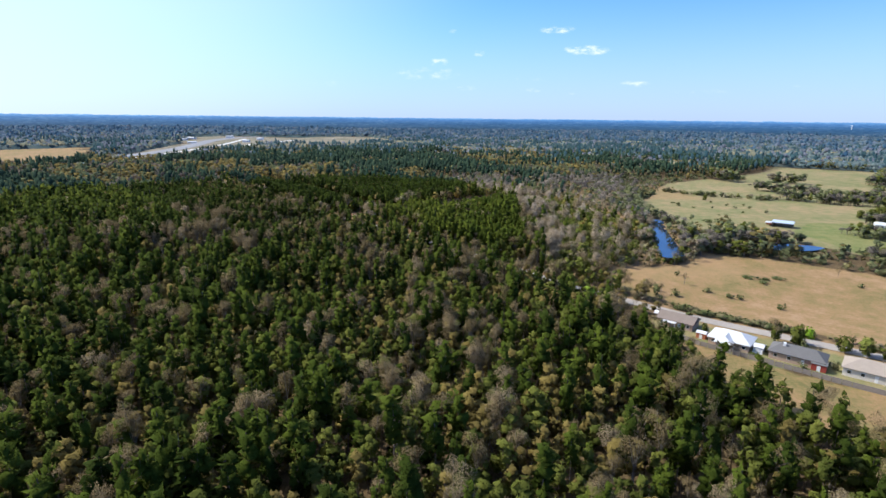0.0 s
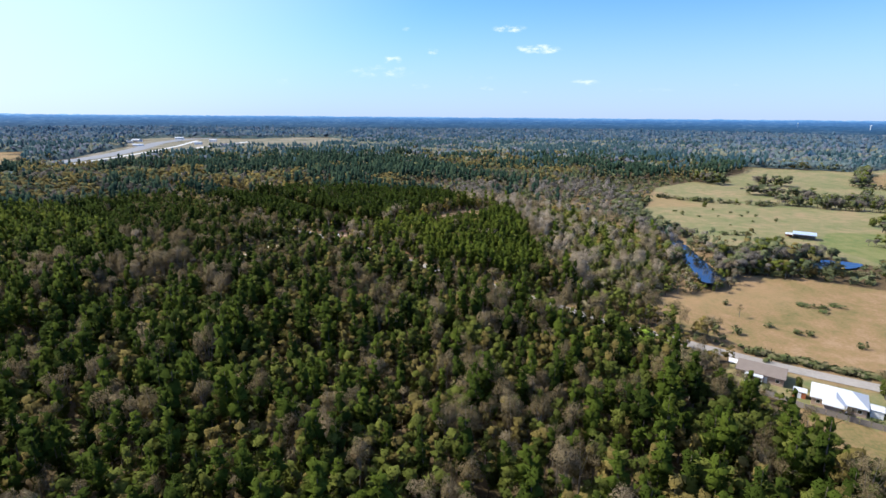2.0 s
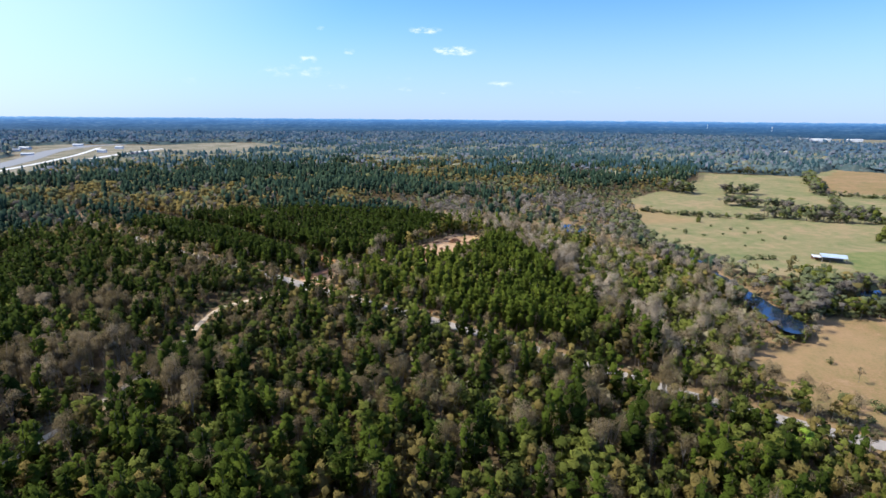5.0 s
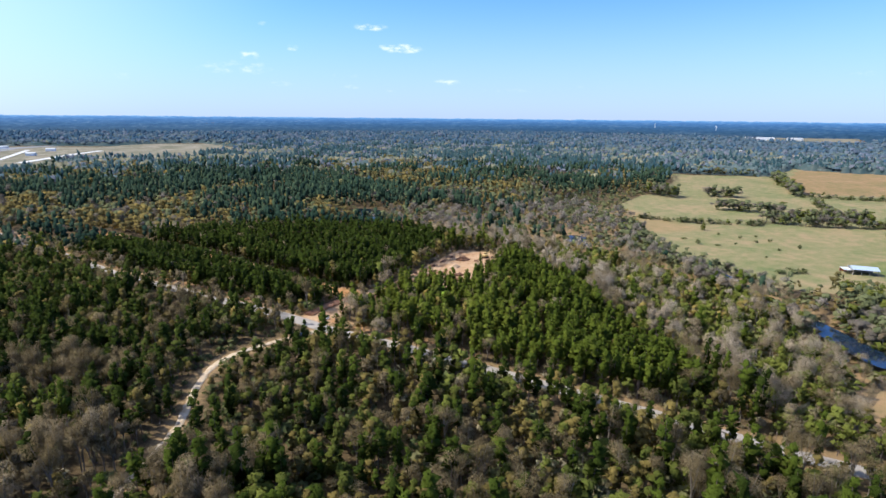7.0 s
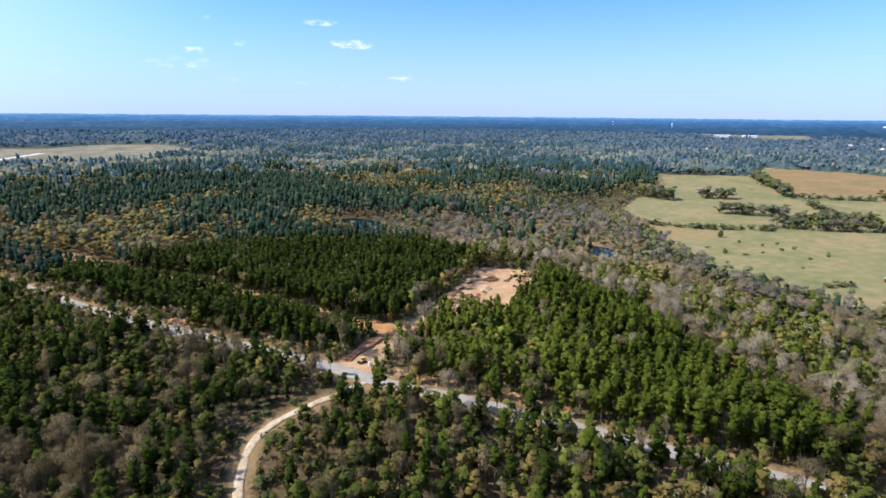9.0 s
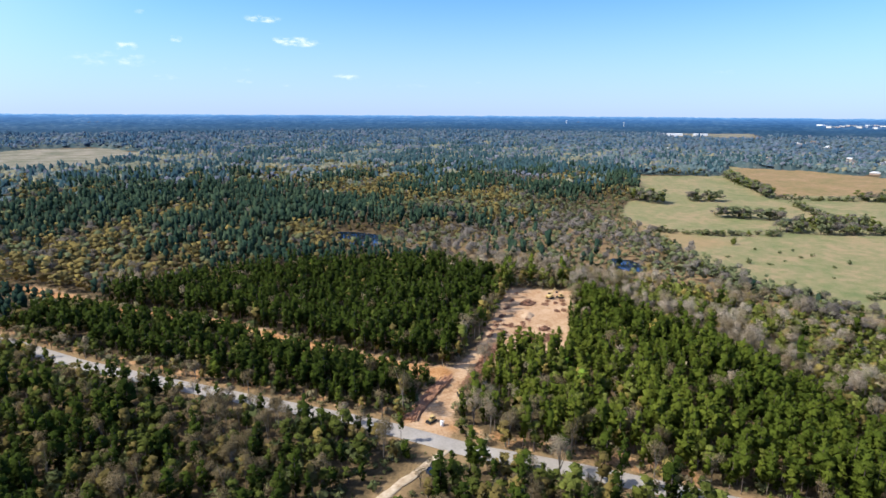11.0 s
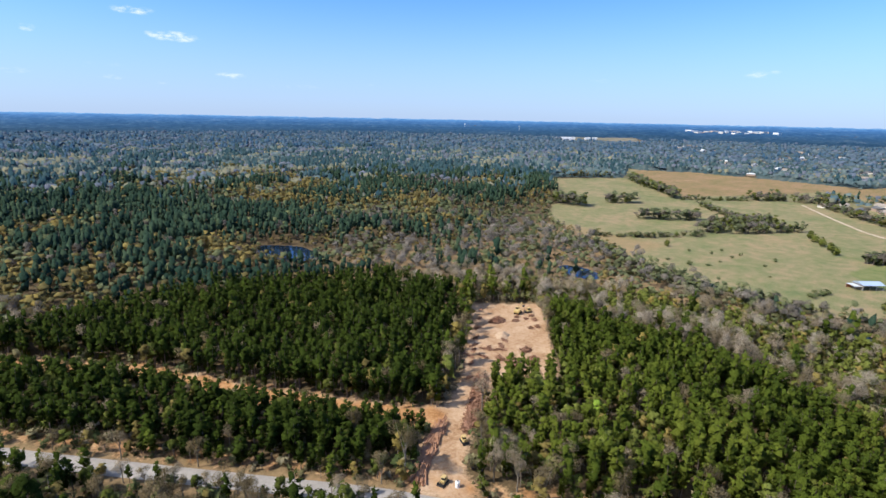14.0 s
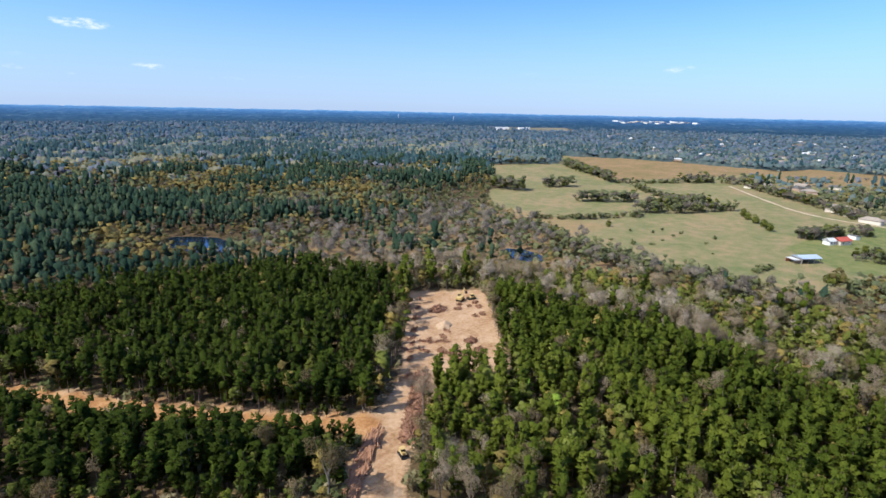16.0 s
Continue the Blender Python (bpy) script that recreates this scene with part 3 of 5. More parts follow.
def lobes(rng, centres, radii, mid):
    """The leafy masses of a crown, each an uneven lump, shaded as part of the whole crown."""
    pieces = []
    for c, r in zip(centres, radii):
        turn = np.linalg.qr(rng.normal(size=(3, 3)))[0]
        turn = turn * np.sign(np.linalg.det(turn))
        d = OCTA @ turn.T
        v = c + d * np.asarray(r) * 1.12 * rng.uniform(0.6, 1.25, (6, 1))
        pieces.append((v, OCTA_FACES, unit(0.7 * d + unit(v - mid) + np.array([0, 0, 0.12]))))
    return pieces


def pine_shape(seed, count, size, sides, lumps):
    """A pine 15 m tall: bare lower stem, an uneven rounded crown of separate boughs."""
    rng = np.random.RandomState(seed)
    lean = rng.normal(size=2) * 0.35
    low = (0.12, 0.18, 0.26, 0.36, 0.45)[seed % 5]
    trunk = prism((0, 0, -0.5), (lean[0], lean[1], 14.0), 0.2, 0.05, sides) if sides else None
    n = 26
    bu = low + (0.97 - low) * (np.arange(n) + rng.rand(n)) / n
    bk = (bu - low) / (1 - low)
    ba = np.arange(n) * 2.4 + rng.uniform(-0.5, 0.5, n)
    br = 1.7 * np.sin(math.pi * np.clip(0.16 + 0.76 * bk, 0, 1)) ** 0.8 * rng.uniform(0.45, 1.0, n)
    bough = np.stack([br * np.cos(ba) + lean[0] * bu, br * np.sin(ba) + lean[1] * bu, 15 * bu - 0.4], 1)
    which = rng.randint(0, n, count)
    d = unit(rng.normal(size=(count, 3)))
    c = bough[which] + d * np.array([0.68, 0.68, 0.5]) * rng.uniform(0.3, 1.0, count)[:, None]
    mid = np.array([lean[0], lean[1], 15 * (low + 0.45 * (1 - low))])
    out = unit(c - mid) + 0.45 * d + np.array([0, 0, 0.15])
    along = np.stack([np.cos(ba), np.sin(ba), np.full(n, 0.5)], 1)[which]
    if lumps < 3:
        low = max(low, 0.34)
    k = (np.arange(lumps) + 0.5) / lumps
    wide = (1.4 if lumps > 3 else 1.95) * np.sin(math.pi * np.clip(0.2 + 0.7 * k, 0, 1)) ** 0.8
    off = rng.uniform(-0.4, 0.4, (lumps, 2)) * min(lumps - 1, 2)
    heart = np.stack([off[:, 0] + lean[0] * k, off[:, 1] + lean[1] * k, 15 * (low + (0.98 - low) * k)], 1)
    tall = np.full(lumps, 15 * (1 - low) * (0.62 / lumps if lumps > 1 else 0.5))
    crown = lobes(rng, heart, np.stack([wide, wide, tall], 1), mid) + [leaves(rng, c, size, 0.8, along * 0.6 + 0.4 * d, out, lie=0.6)]
    return trunk, join(crown)


def broad_shape(seed, count, size, sides, lumps):
    """A spreading hardwood 12 m tall with its crown in rounded lobes."""
    rng = np.random.RandomState(seed)
    stems, tips = [], []
    n = rng.randint(6, 9)
    for i in range(n):
        a, r = i * 6.283 / n + rng.uniform(-0.4, 0.4), rng.uniform(0.7, 1.9)
        tips.append((r * math.cos(a), r * math.sin(a), rng.uniform(3.4, 9.2)))
    tips.append((rng.uniform(-0.5, 0.5), rng.uniform(-0.5, 0.5), 10.3))
    if sides:
        stems.append(prism((0, 0, -0.5), (0.1, 0, 5.0), 0.24, 0.15, sides))
        if sides > 3:
            stems += [prism((0.1, 0, 2.6), p, 0.1, 0.03, 3) for p in tips]
    which = rng.randint(0, len(tips), count)
    d = unit(rng.normal(size=(count, 3)))
    c = np.array(tips)[which] + d * (np.array([1.3, 1.3, 1.35]) * rng.uniform(0.5, 1.0, count)[:, None])
    out = 0.6 * d + unit(c - np.array([0, 0, 7.0]))
    heart = np.array(tips)[::-1][:lumps] if lumps > 1 else np.array([(0.0, 0.0, 7.4)])
    crown = lobes(rng, heart, np.full((len(heart), 3), 1.2 if lumps > 3 else 1.5) if lumps > 1 else [(2.7, 2.7, 3.6)], np.array([0, 0, 6.5]))
    return (join(stems) if sides else None), join(crown + [leaves(rng, c, size, 1.0, None, out, lie=0.65)])


def bare_shape(seed, count, size, sides, thin, lumps):
    """A leafless hardwood 13 m tall: forking limbs and a haze of fine twigs."""
    rng = np.random.RandomState(seed)
    stems, limbs = [], []
    fork = rng.uniform(3.0, 5.0)
    for i in range(8):
        a, r, z = i * 0.79 + rng.uniform(-0.4, 0.4), rng.uniform(0.5, 1.9), rng.uniform(8.0, 12.0)
        limbs.append(((0.04 * i, 0, fork + rng.uniform(-1, 1.5)), (r * math.cos(a), r * math.sin(a), z)))
    if sides:
        stems.append(prism((0, 0, -0.5), (0.1, 0, fork + 1.2), 0.2, 0.13, sides))
        if sides > 3:
            stems += [prism(p, q, 0.08, 0.025, 3) for p, q in limbs]
    which = rng.randint(0, len(limbs), count)
    P, Q = np.array([l[0] for l in limbs])[which], np.array([l[1] for l in limbs])[which]
    k = rng.uniform(0.25, 1.05, count)[:, None]
    side = rng.normal(size=(count, 3)) * np.array([0.6, 0.6, 0.5])
    c = P + (Q - P) * k + side
    out = unit(c - np.array([0, 0, 7.0])) + 0.4 * unit(side) + np.array([0, 0, 0.3])
    crown = [leaves(rng, c, size, thin, (Q - P) / 9 + side, out, 0.3)]
    if lumps:
        heart = np.array([l[1] for l in limbs])[:lumps] * np.array([1, 1, 0.86]) if lumps > 1 else np.array([(0.0, 0.0, 8.6)])
        crown += lobes(rng, heart, np.full((len(heart), 3), 1.6) if lumps > 1 else [(2.2, 2.2, 3.0)], np.array([0, 0, 6.5]))
    return (join(stems) if sides else None), join(crown)


def bush_shape(seed, count, size, sides):
    """A dense shrub 4 m tall, leafy down to the ground, in several mounds."""
    rng = np.random.RandomState(seed)
    n = rng.randint(3, 6)
    tops = np.array([(rng.uniform(-1.2, 1.2), rng.uniform(-1.2, 1.2), rng.uniform(1.0, 2.3)) for _ in range(n)])
    which = rng.randint(0, n, count)
    d = unit(rng.normal(size=(count, 3)))
    c = tops[which] + d * np.array([1.25, 1.25, 1.5]) * rng.uniform(0.65, 1.0, count)[:, None]
    c[:, 2] = np.abs(c[:, 2] - 0.15) + 0.15
    stems = join([prism((0, 0, -0.4), t, 0.08, 0.03, 3) for t in tops]) if sides else None
    return stems, leaves(rng, c, size, 1.0, None, d + unit(c - np.array([0, 0, 0.8])), lie=0.65)


SHAPES = {}
for level, (n_leaf, s_pine, s_broad, n_bare, s_bare, thin, sides, lump, bare_lump) in enumerate((
        (108, 1.15, 1.1, 80, 1.0, 0.3, 4, 5, 6), (34, 1.6, 1.55, 36, 1.3, 0.4, 3, 4, 5), (6, 2.0, 2.2, 10, 1.7, 0.3, 0, 2, 2), (1, 2.5, 2.5, 2, 2.2, 0.4, 0, 1, 1), (1, 3.0, 3.0, 1, 3.0, 0.5, 0, 1, 1))):
    for v in range(5):
        SHAPES["pine", level, v] = pine_shape(10 + v, n_leaf, s_pine, sides, lump)
        SHAPES["green", level, v] = broad_shape(30 + v, n_leaf, s_broad, sides, lump)
        SHAPES["ochre", level, v] = broad_shape(50 + v, n_leaf, s_broad, sides, lump)
        SHAPES["bare", level, v] = bare_shape(70 + v, n_bare, s_bare, sides, thin, bare_lump)
        SHAPES["bush", level, v] = bush_shape(90 + v, (46, 16, 10, 5, 4)[level], (1.2, 1.8, 2.2, 3.0, 4.0)[level], sides if level == 0 else 0)
KINDS = ("pine", "bare", "ochre", "green", "bush")
LEAF = {"pine": PINE, "bare": TWIG, "ochre": OCHRE, "green": GREEN, "bush": BUSH}
STEM = {"pine": BARK, "bare": PALE_BARK, "ochre": PALE_BARK, "green": BARK, "bush": BARK}


# ---- trees: where they stand ----
def scatter(x0, x1, y0, y1, step, seed):
    rng = np.random.RandomState(seed)
    x, y = np.meshgrid(np.arange(x0, x1, step), np.arange(y0, y1, step))
    x = x + (np.arange(len(x))[:, None] % 2) * step / 2
    x, y = x.ravel(), y.ravel()
    return x + rng.uniform(-0.52, 0.52, len(x)) * step, y + rng.uniform(-0.52, 0.52, len(y)) * step, rng


FULL = {"pine": 15.0, "bare": 12.5, "ochre": 11.8, "green": 11.8, "bush": 4.0}


# stands that differ from the mixed woods: centre, half axes, kind, strength
STANDS = [(-255, 345, 80, 50, 0, 2.5), (-320, 440, 90, 55, 0, 2.5), (-40, 715, 80, 60, 0, 2.5), (-120, 860, 120, 75, 0, 2.5), (140, 800, 90, 100, 2, 1.1), (120, 690, 60, 40, 3, 0.9), (320, 735, 75, 60, 0, 3.0), (470, 880, 90, 80, 0, 3.0),
          (290, 1140, 140, 90, 0, 2.5), (308, 838, 40, 24, 1, 6.0), (-175, 1400, 160, 60, 2, 1.2), (-103, 1190, 120, 60, 2, 2.0), (108, 932, 70, 55, 2, 2.0), (120, 1082, 90, 50, 2, 1.5), (200, 1320, 160, 70, 3, 1.0), (250, 600, 30, 50, 0, 2.0),
          (-197, 1024, 120, 70, 0, 2.5), (10, 749, 60, 35, 0, 2.5), (358, 968, 120, 80, 0, 3.5), (211, 607, 30, 40, 1, 2.0), (20, 528, 50, 26, 1, 2.5), (91, 672, 45, 25, 1, 1.2), (-215, 550, 80, 26, 1, 1.6), (-165, 522, 34, 22, 1, 2.0),
          (-160, 604, 55, 34, 2, 2.2), (-95, 640, 45, 20, 2, 2.2), (-150, 292, 52, 13, 1, 2.6), (-175, 322, 55, 16, 0, 2.0), (-230, 397, 55, 32, 0, 2.2), (-152, 345, 26, 16, 1, 1.5), (-118, 418, 16, 40, 1, 1.1), (-20, 190, 14, 10, 2, 1.5)]


def wet(x, y):
    """How far a place lies in the creek bottom, 0 to 1."""
    w = smooth(46, 60, x) * (1 - smooth(160, 185, x)) * smooth(232, 262, y) * (1 - smooth(455, 520, y))
    return np.maximum(w, smooth(470, 490, y) * (1 - smooth(570, 640, y)) * smooth(-40, 30, x) * (1 - smooth(225, 255, x)))


def species(x, y, rng):
    """Kind of tree by place: planted pines, bare bottomland, mixed woods elsewhere."""
    n = len(x)
    w1, w2, w3 = waves(x, y, 55, 21), waves(x, y, 140, 22), waves(x, y, 300, 23)
    pine = 0.27 + 0.4 * smooth(0.42, 0.75, 0.4 * w1 + 0.6 * w2)
    bare = 0.3 * (1 - smooth(0.3, 0.75, w1)) + 0.26
    ochre = 0.1 + 0.3 * smooth(0.5, 0.8, waves(x, y, 70, 24))
    green = 0.22 + 0.3 * smooth(0.5, 0.8, waves(x, y, 45, 25))
    plant = inside(x, y, PLANT_A) | inside(x, y, PLANT_B)
    swamp = wet(x, y) * (~plant)
    west = np.exp(-((x + 230) / 110) ** 2 - ((y - 690) / 70) ** 2)
    pine = np.where(plant, np.where(inside(x, y, PLANT_B), 1.3 + 2.6 * smooth(-12, 22, x), 3.4), pine * (1 - 0.9 * swamp) * (1 - 0.5 * west))
    belt = np.exp(-((x - 64) / 13) ** 2) + 0.55 * np.exp(-((x - 116 - 0.12 * (y - 290)) / 13) ** 2) + 0.6 * smooth(440, 480, y)
    bare = bare * np.where(plant | inside(x, y, STRIP) | ((from_line(x, y, ROAD) < 20) & (y > 370) & (x < -60) & ~inside(x, y, YOUNG)), 0.4, 1.0)
    bare, green = bare * (1 - 0.65 * swamp) + swamp * 0.75 * belt, green + swamp * (0.85 - 0.5 * np.minimum(belt, 1))
    ochre = (ochre + 0.9 * west) * (1 - 0.85 * swamp)
    young = inside(x, y, YOUNG)
    pine, bare, ochre, green = np.where(young, 0.4 - 0.13 * smooth(-90, -40, x), pine), np.where(young, 0.18 + 0.04 * smooth(-90, -40, x), bare), np.where(young, 0.07 + 0.12 * smooth(-90, -40, x), ochre), np.where(young, 0.4 + 0.1 * smooth(-90, -40, x), green)
    mixed = [pine, bare, ochre, green]
    for sx, sy, ra, rb, k, force in STANDS:
        g = np.exp(-(((x - sx) / ra) ** 2 + ((y - sy) / rb) ** 2) ** 2) * (~plant)
        mixed = [m * (1 - 0.6 * g) + (force * g if i == k else 0) for i, m in enumerate(mixed)]
    pine, bare, ochre, green = mixed
    hedge = smooth(165, 195, x) * (1 - smooth(560, 640, y - 0.25 * x)) * smooth(200, 240, y) * (1 - smooth(380, 440, x))
    # dark pines one side, paler kinds the other, partly standing in for light
    sunny = smooth(0, 40, x) * (1 - smooth(230, 280, y)) * (~young)
    shady = (1 - smooth(-60, -10, x)) * (1 - smooth(230, 280, y)) * (~young)
    pine, ochre, green = pine + 0.55 * shady, ochre + 0.06 * sunny, green + 0.25 * sunny
    close = (1 - smooth(240, 290, y)) * (~young) * (1 - swamp)
    bare, green, ochre = bare * (1 - 0.42 * close), green + 0.42 * close, ochre + 0.16 * close
    corner = smooth(50, 70, x) * smooth(205, 220, y) * (1 - smooth(265, 285, y)) * (~plant)
    pine, bare = pine * (1 - 0.7 * corner), bare + 0.3 * corner
    town = smooth(400, 480, x - 0.35 * np.maximum(y - 560, 0))
    pine, bare, ochre, green = pine * (1 - 0.75 * town), bare + 0.08 * town, ochre * (1 - 0.7 * town), green + 0.9 * town
    pine, bare, green, bush = pine * (1 - 0.9 * hedge), bare * (1 - 0.6 * hedge), green + 0.1 * hedge, 0.06 + (0.16 + 0.2 * smooth(-90, -40, x)) * young + 0.35 * swamp + 1.6 * hedge
    outer = smooth(200, 260, from_line(x, y, FLIGHT)) * (~plant) * (1 - 0.7 * swamp)
    dark = smooth(0.52, 0.6, 0.65 * w2 + 0.35 * w3)
    bare, ochre = bare * (1 - 0.55 * outer), ochre * (1 - 0.25 * outer)
    pine = pine * (1 - 0.6 * outer) + 1.5 * outer * dark * (1 - np.maximum(0.95 * hedge, 0.6 * town))
    ochre, green = ochre + 1.4 * outer * (1 - dark) * smooth(0.45, 0.62, waves(x, y, 95, 28)), green + 0.15 * outer * (1 - dark)
    ochre = ochre + 0.1 * (1 - outer) * (~plant)
    pine = pine * (1 - smooth(132, 150, x) * (1 - smooth(560, 620, y)) * (1 - smooth(430, 480, x)))      # no pines along the pastures
    p = np.stack([pine, bare, ochre, green, bush], 1)
    p = np.cumsum(p / p.sum(1)[:, None], 1)
    clump = np.argsort(np.argsort(waves(x, y, 17, 77) + 0.15 * waves(x, y, 6, 78))) / max(n, 1)      # like grows beside like
    return ((clump + (0.7 - 0.3 * outer) * rng.rand(n))[:, None] % 1.0 > p).sum(1).clip(0, 4)


def grown(x, y, kind, rng):
    """Height in metres of each tree."""
    base = np.array([14.6, 13.0, 10.6, 10.6, 5.0])[kind]
    h = base * rng.uniform(0.6, 1.25, len(x)) * (0.85 + 0.3 * waves(x, y, 35, 31))
    hedge = smooth(178, 215, x) * (1 - smooth(560, 640, y - 0.25 * x)) * smooth(200, 240, y) * (1 - smooth(380, 440, x))
    h = np.where(kind == 4, h, h * (1 - 0.5 * hedge))
    h = h * (1 + 0.18 * (1 - smooth(250, 330, y)) * (kind < 2))
    h = np.where((kind > 1) & (kind < 4), h * (1 - 0.3 * wet(x, y)), h) * np.where(kind == 1, 1 + 0.1 * wet(x, y) * smooth(90, 110, x) * smooth(300, 330, y), 1.0)
    h = np.where((from_line(x, y, ROAD) < 20) & (x > 25) & (x < 85), 0.95 * h, h)
    h = np.where(from_line(x, y, ROAD) < 8, h * np.where(x < -50, 0.7, 0.95), h)
    h = np.where(from_line(x, y, TRACK) < 8, 0.65 * h, h)
    h = np.where(from_line(x, y, [(30, 424), (5, 398), (-12, 409)]) < 10, 0.8 * h, h)
    shore = np.full(len(x), 99.0)
    for p in ([(116, 273), (119, 292)], [(106, 255), (134, 270)], [(110, 262), (124, 302)], BACK_POND, LOTS + LOTS[:1]):
        shore = np.minimum(shore, from_line(x, y, p))
    h = h * (0.5 + 0.5 * smooth(3, 24, shore)) * (0.78 + 0.22 * smooth(3, 20, from_line(x, y, LAWN + LAWN[:1])))
    strip_ = inside(x, y, STRIP)
    plant = inside(x, y, PLANT_A) | inside(x, y, PLANT_B)
    h = h * np.where(strip_, 0.72, np.where(inside(x, y, YOUNG) & (kind < 4), 0.82 + 0.12 * smooth(-60, 10, x), 1.0)) * np.where(strip_, 1.0, np.where(plant, 0.8, 1.0))
    return np.where(strip_, np.minimum(h, 7.6 + 0.42 * np.maximum(from_line(x, y, BREAK) - 5, 0)), h)       # low seedlings along the firebreak


def forest(name, level, x, y, kind, h, rng, label):
    """One stand of trees: every tree of it in one mesh."""
    vs, fs, ts, ss, ns, n = [], [], [], [], [], 0
    for ki, k in enumerate(KINDS):
        for v in range(5):
            pick = np.where((kind == ki) & (np.arange(len(x)) % 5 == v))[0]
            if not len(pick):
                continue
            trunk, crown = SHAPES[k, level, v]
            full = FULL[k]
            sc = h[pick] / full
            wide = sc ** (0.9 if k == "bush" else 0.6) * rng.uniform(0.72, 1.28, len(pick)) * (1.0 if k == "pine" else 1.05)
            if name == "hedgerow":
                wide = wide * 1.4
            if k == "pine":
                wide = wide * np.where(inside(x[pick], y[pick], STRIP), 1.12, 1.0)
            wide = wide * (1.0, 1.05, 1.1, 1.2, 1.8)[level] * (1.0 if k in ("pine", "bush") or level < 2 else 1.2)
            a = rng.uniform(0, 6.283, len(pick))
            tint = rng.rand(len(pick))
            if k == "pine":                                 # the block beyond the road is darker than the one beside the plot
                # farther pines get a lighter tint, standing in for haze and light direction
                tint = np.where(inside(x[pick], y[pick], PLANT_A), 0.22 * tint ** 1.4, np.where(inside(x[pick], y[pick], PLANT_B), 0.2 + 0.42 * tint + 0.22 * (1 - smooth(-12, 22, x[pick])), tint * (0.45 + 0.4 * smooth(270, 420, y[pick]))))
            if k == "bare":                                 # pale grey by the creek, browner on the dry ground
                # twigs also pale beyond the near woods, haze put into the tint
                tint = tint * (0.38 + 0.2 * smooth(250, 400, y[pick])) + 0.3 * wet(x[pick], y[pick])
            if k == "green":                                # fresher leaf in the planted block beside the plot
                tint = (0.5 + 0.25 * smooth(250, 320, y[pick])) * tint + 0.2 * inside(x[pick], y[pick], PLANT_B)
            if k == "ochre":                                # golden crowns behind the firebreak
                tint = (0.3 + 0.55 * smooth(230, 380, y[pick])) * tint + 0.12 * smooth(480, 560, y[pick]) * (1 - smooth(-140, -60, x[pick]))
            if k == "bare":
                tint = np.where(inside(x[pick], y[pick], YOUNG), (0.55 + 0.3 * smooth(-90, -40, x[pick])) * tint, tint)
            if k != "bare":                                 # the scrubby wood this side of the road is dull
                tint = np.where(inside(x[pick], y[pick], YOUNG), (0.3 + 0.62 * smooth(-90, -45, x[pick])) * tint, tint)
            if k in ("green", "ochre"):
                tint = np.where(inside(x[pick], y[pick], PLANT_A), 0.5 * tint, tint)
            if k in ("bush", "green", "ochre"):                      # grey-green scrub in the creek bottom and along the pastures
                tint = np.where(wet(x[pick], y[pick]) > 0.5, 0.36 + 0.5 * tint, tint)
            if name == "hedgerow":
                tint = 0.15 + 0.55 * tint
            z = height(x[pick], y[pick])
            for mesh, slot in ((trunk, 5 + (k in ("bare", "ochre"))), (crown, ki)):
                if mesh is None:
                    continue
                V, F, N = mesh
                if level > 2:                               # far crowns shaded as one roof: normals turned up to soften contrast
                    N = unit(N + np.array([0, 0, 1.0]))
                X = (np.cos(a)[:, None] * V[:, 0] - np.sin(a)[:, None] * V[:, 1]) * wide[:, None] + x[pick][:, None]
                Y = (np.sin(a)[:, None] * V[:, 0] + np.cos(a)[:, None] * V[:, 1]) * wide[:, None] + y[pick][:, None]
                Z = V[:, 2] * sc[:, None] + z[:, None]
                vs.append(np.stack([X, Y, Z], 2).reshape(-1, 3))
                NX = np.cos(a)[:, None] * N[:, 0] - np.sin(a)[:, None] * N[:, 1]
                NY = np.sin(a)[:, None] * N[:, 0] + np.cos(a)[:, None] * N[:, 1]
                ns.append(np.stack([NX, NY, np.broadcast_to(N[:, 2], NX.shape)], 2).reshape(-1, 3))
                fs.append((F[None] + (n + np.arange(len(pick)) * len(V))[:, None, None]).reshape(-1, 3))
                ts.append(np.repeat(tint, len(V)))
                ss.append(np.full(len(pick) * len(F), slot))
                n += len(pick) * len(V)
    kinds = {"outer_woods": [HAZED_PINE, HAZED_TWIG, HAZED_OCHRE, HAZED_GREEN, HAZED_GREEN], "far_woods": [FAR_PINE, FAR_TWIG, FAR_OCHRE, FAR_GREEN, FAR_GREEN], "skyline_woods": [SKY_PINE, SKY_TWIG, SKY_GREEN, SKY_GREEN, SKY_GREEN],
             "hedgerow": [HAZED_PINE, HAZED_TWIG, GREEN, HAZED_GREEN, BUSH]}.get(name, [PINE, TWIG, OCHRE, GREEN, BUSH])
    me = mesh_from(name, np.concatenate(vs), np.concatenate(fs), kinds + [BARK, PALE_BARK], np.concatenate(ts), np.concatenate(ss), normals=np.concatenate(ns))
    return tagged(new(name, me), label, "woods", kind="stuff")


def stand(x, y, rng, thin=0.0):
    keep = ~open_land(x, y) & (rng.rand(len(x)) > thin)
    hedge = smooth(185, 225, x) * (1 - smooth(560, 640, y - 0.25 * x)) * smooth(190, 240, y) * (1 - smooth(380, 440, x))
    keep &= rng.rand(len(x)) > 0.5 * hedge
    keep |= inside(x, y, SETTLED) & (rng.rand(len(x)) > 0.6) & (from_line(x, y, LANE) > 7)
    keep &= ~by_house(x, y)
    keep &= ~((from_line(x, y, TRACK) < 10) & (x > -106) & (rng.rand(len(x)) < 0.5))
    keep &= ~((from_line(x, y, ROAD) < 11) & (x > 92) & (x < 180))
    x, y = x[keep], y[keep]
    kind = species(x, y, rng)
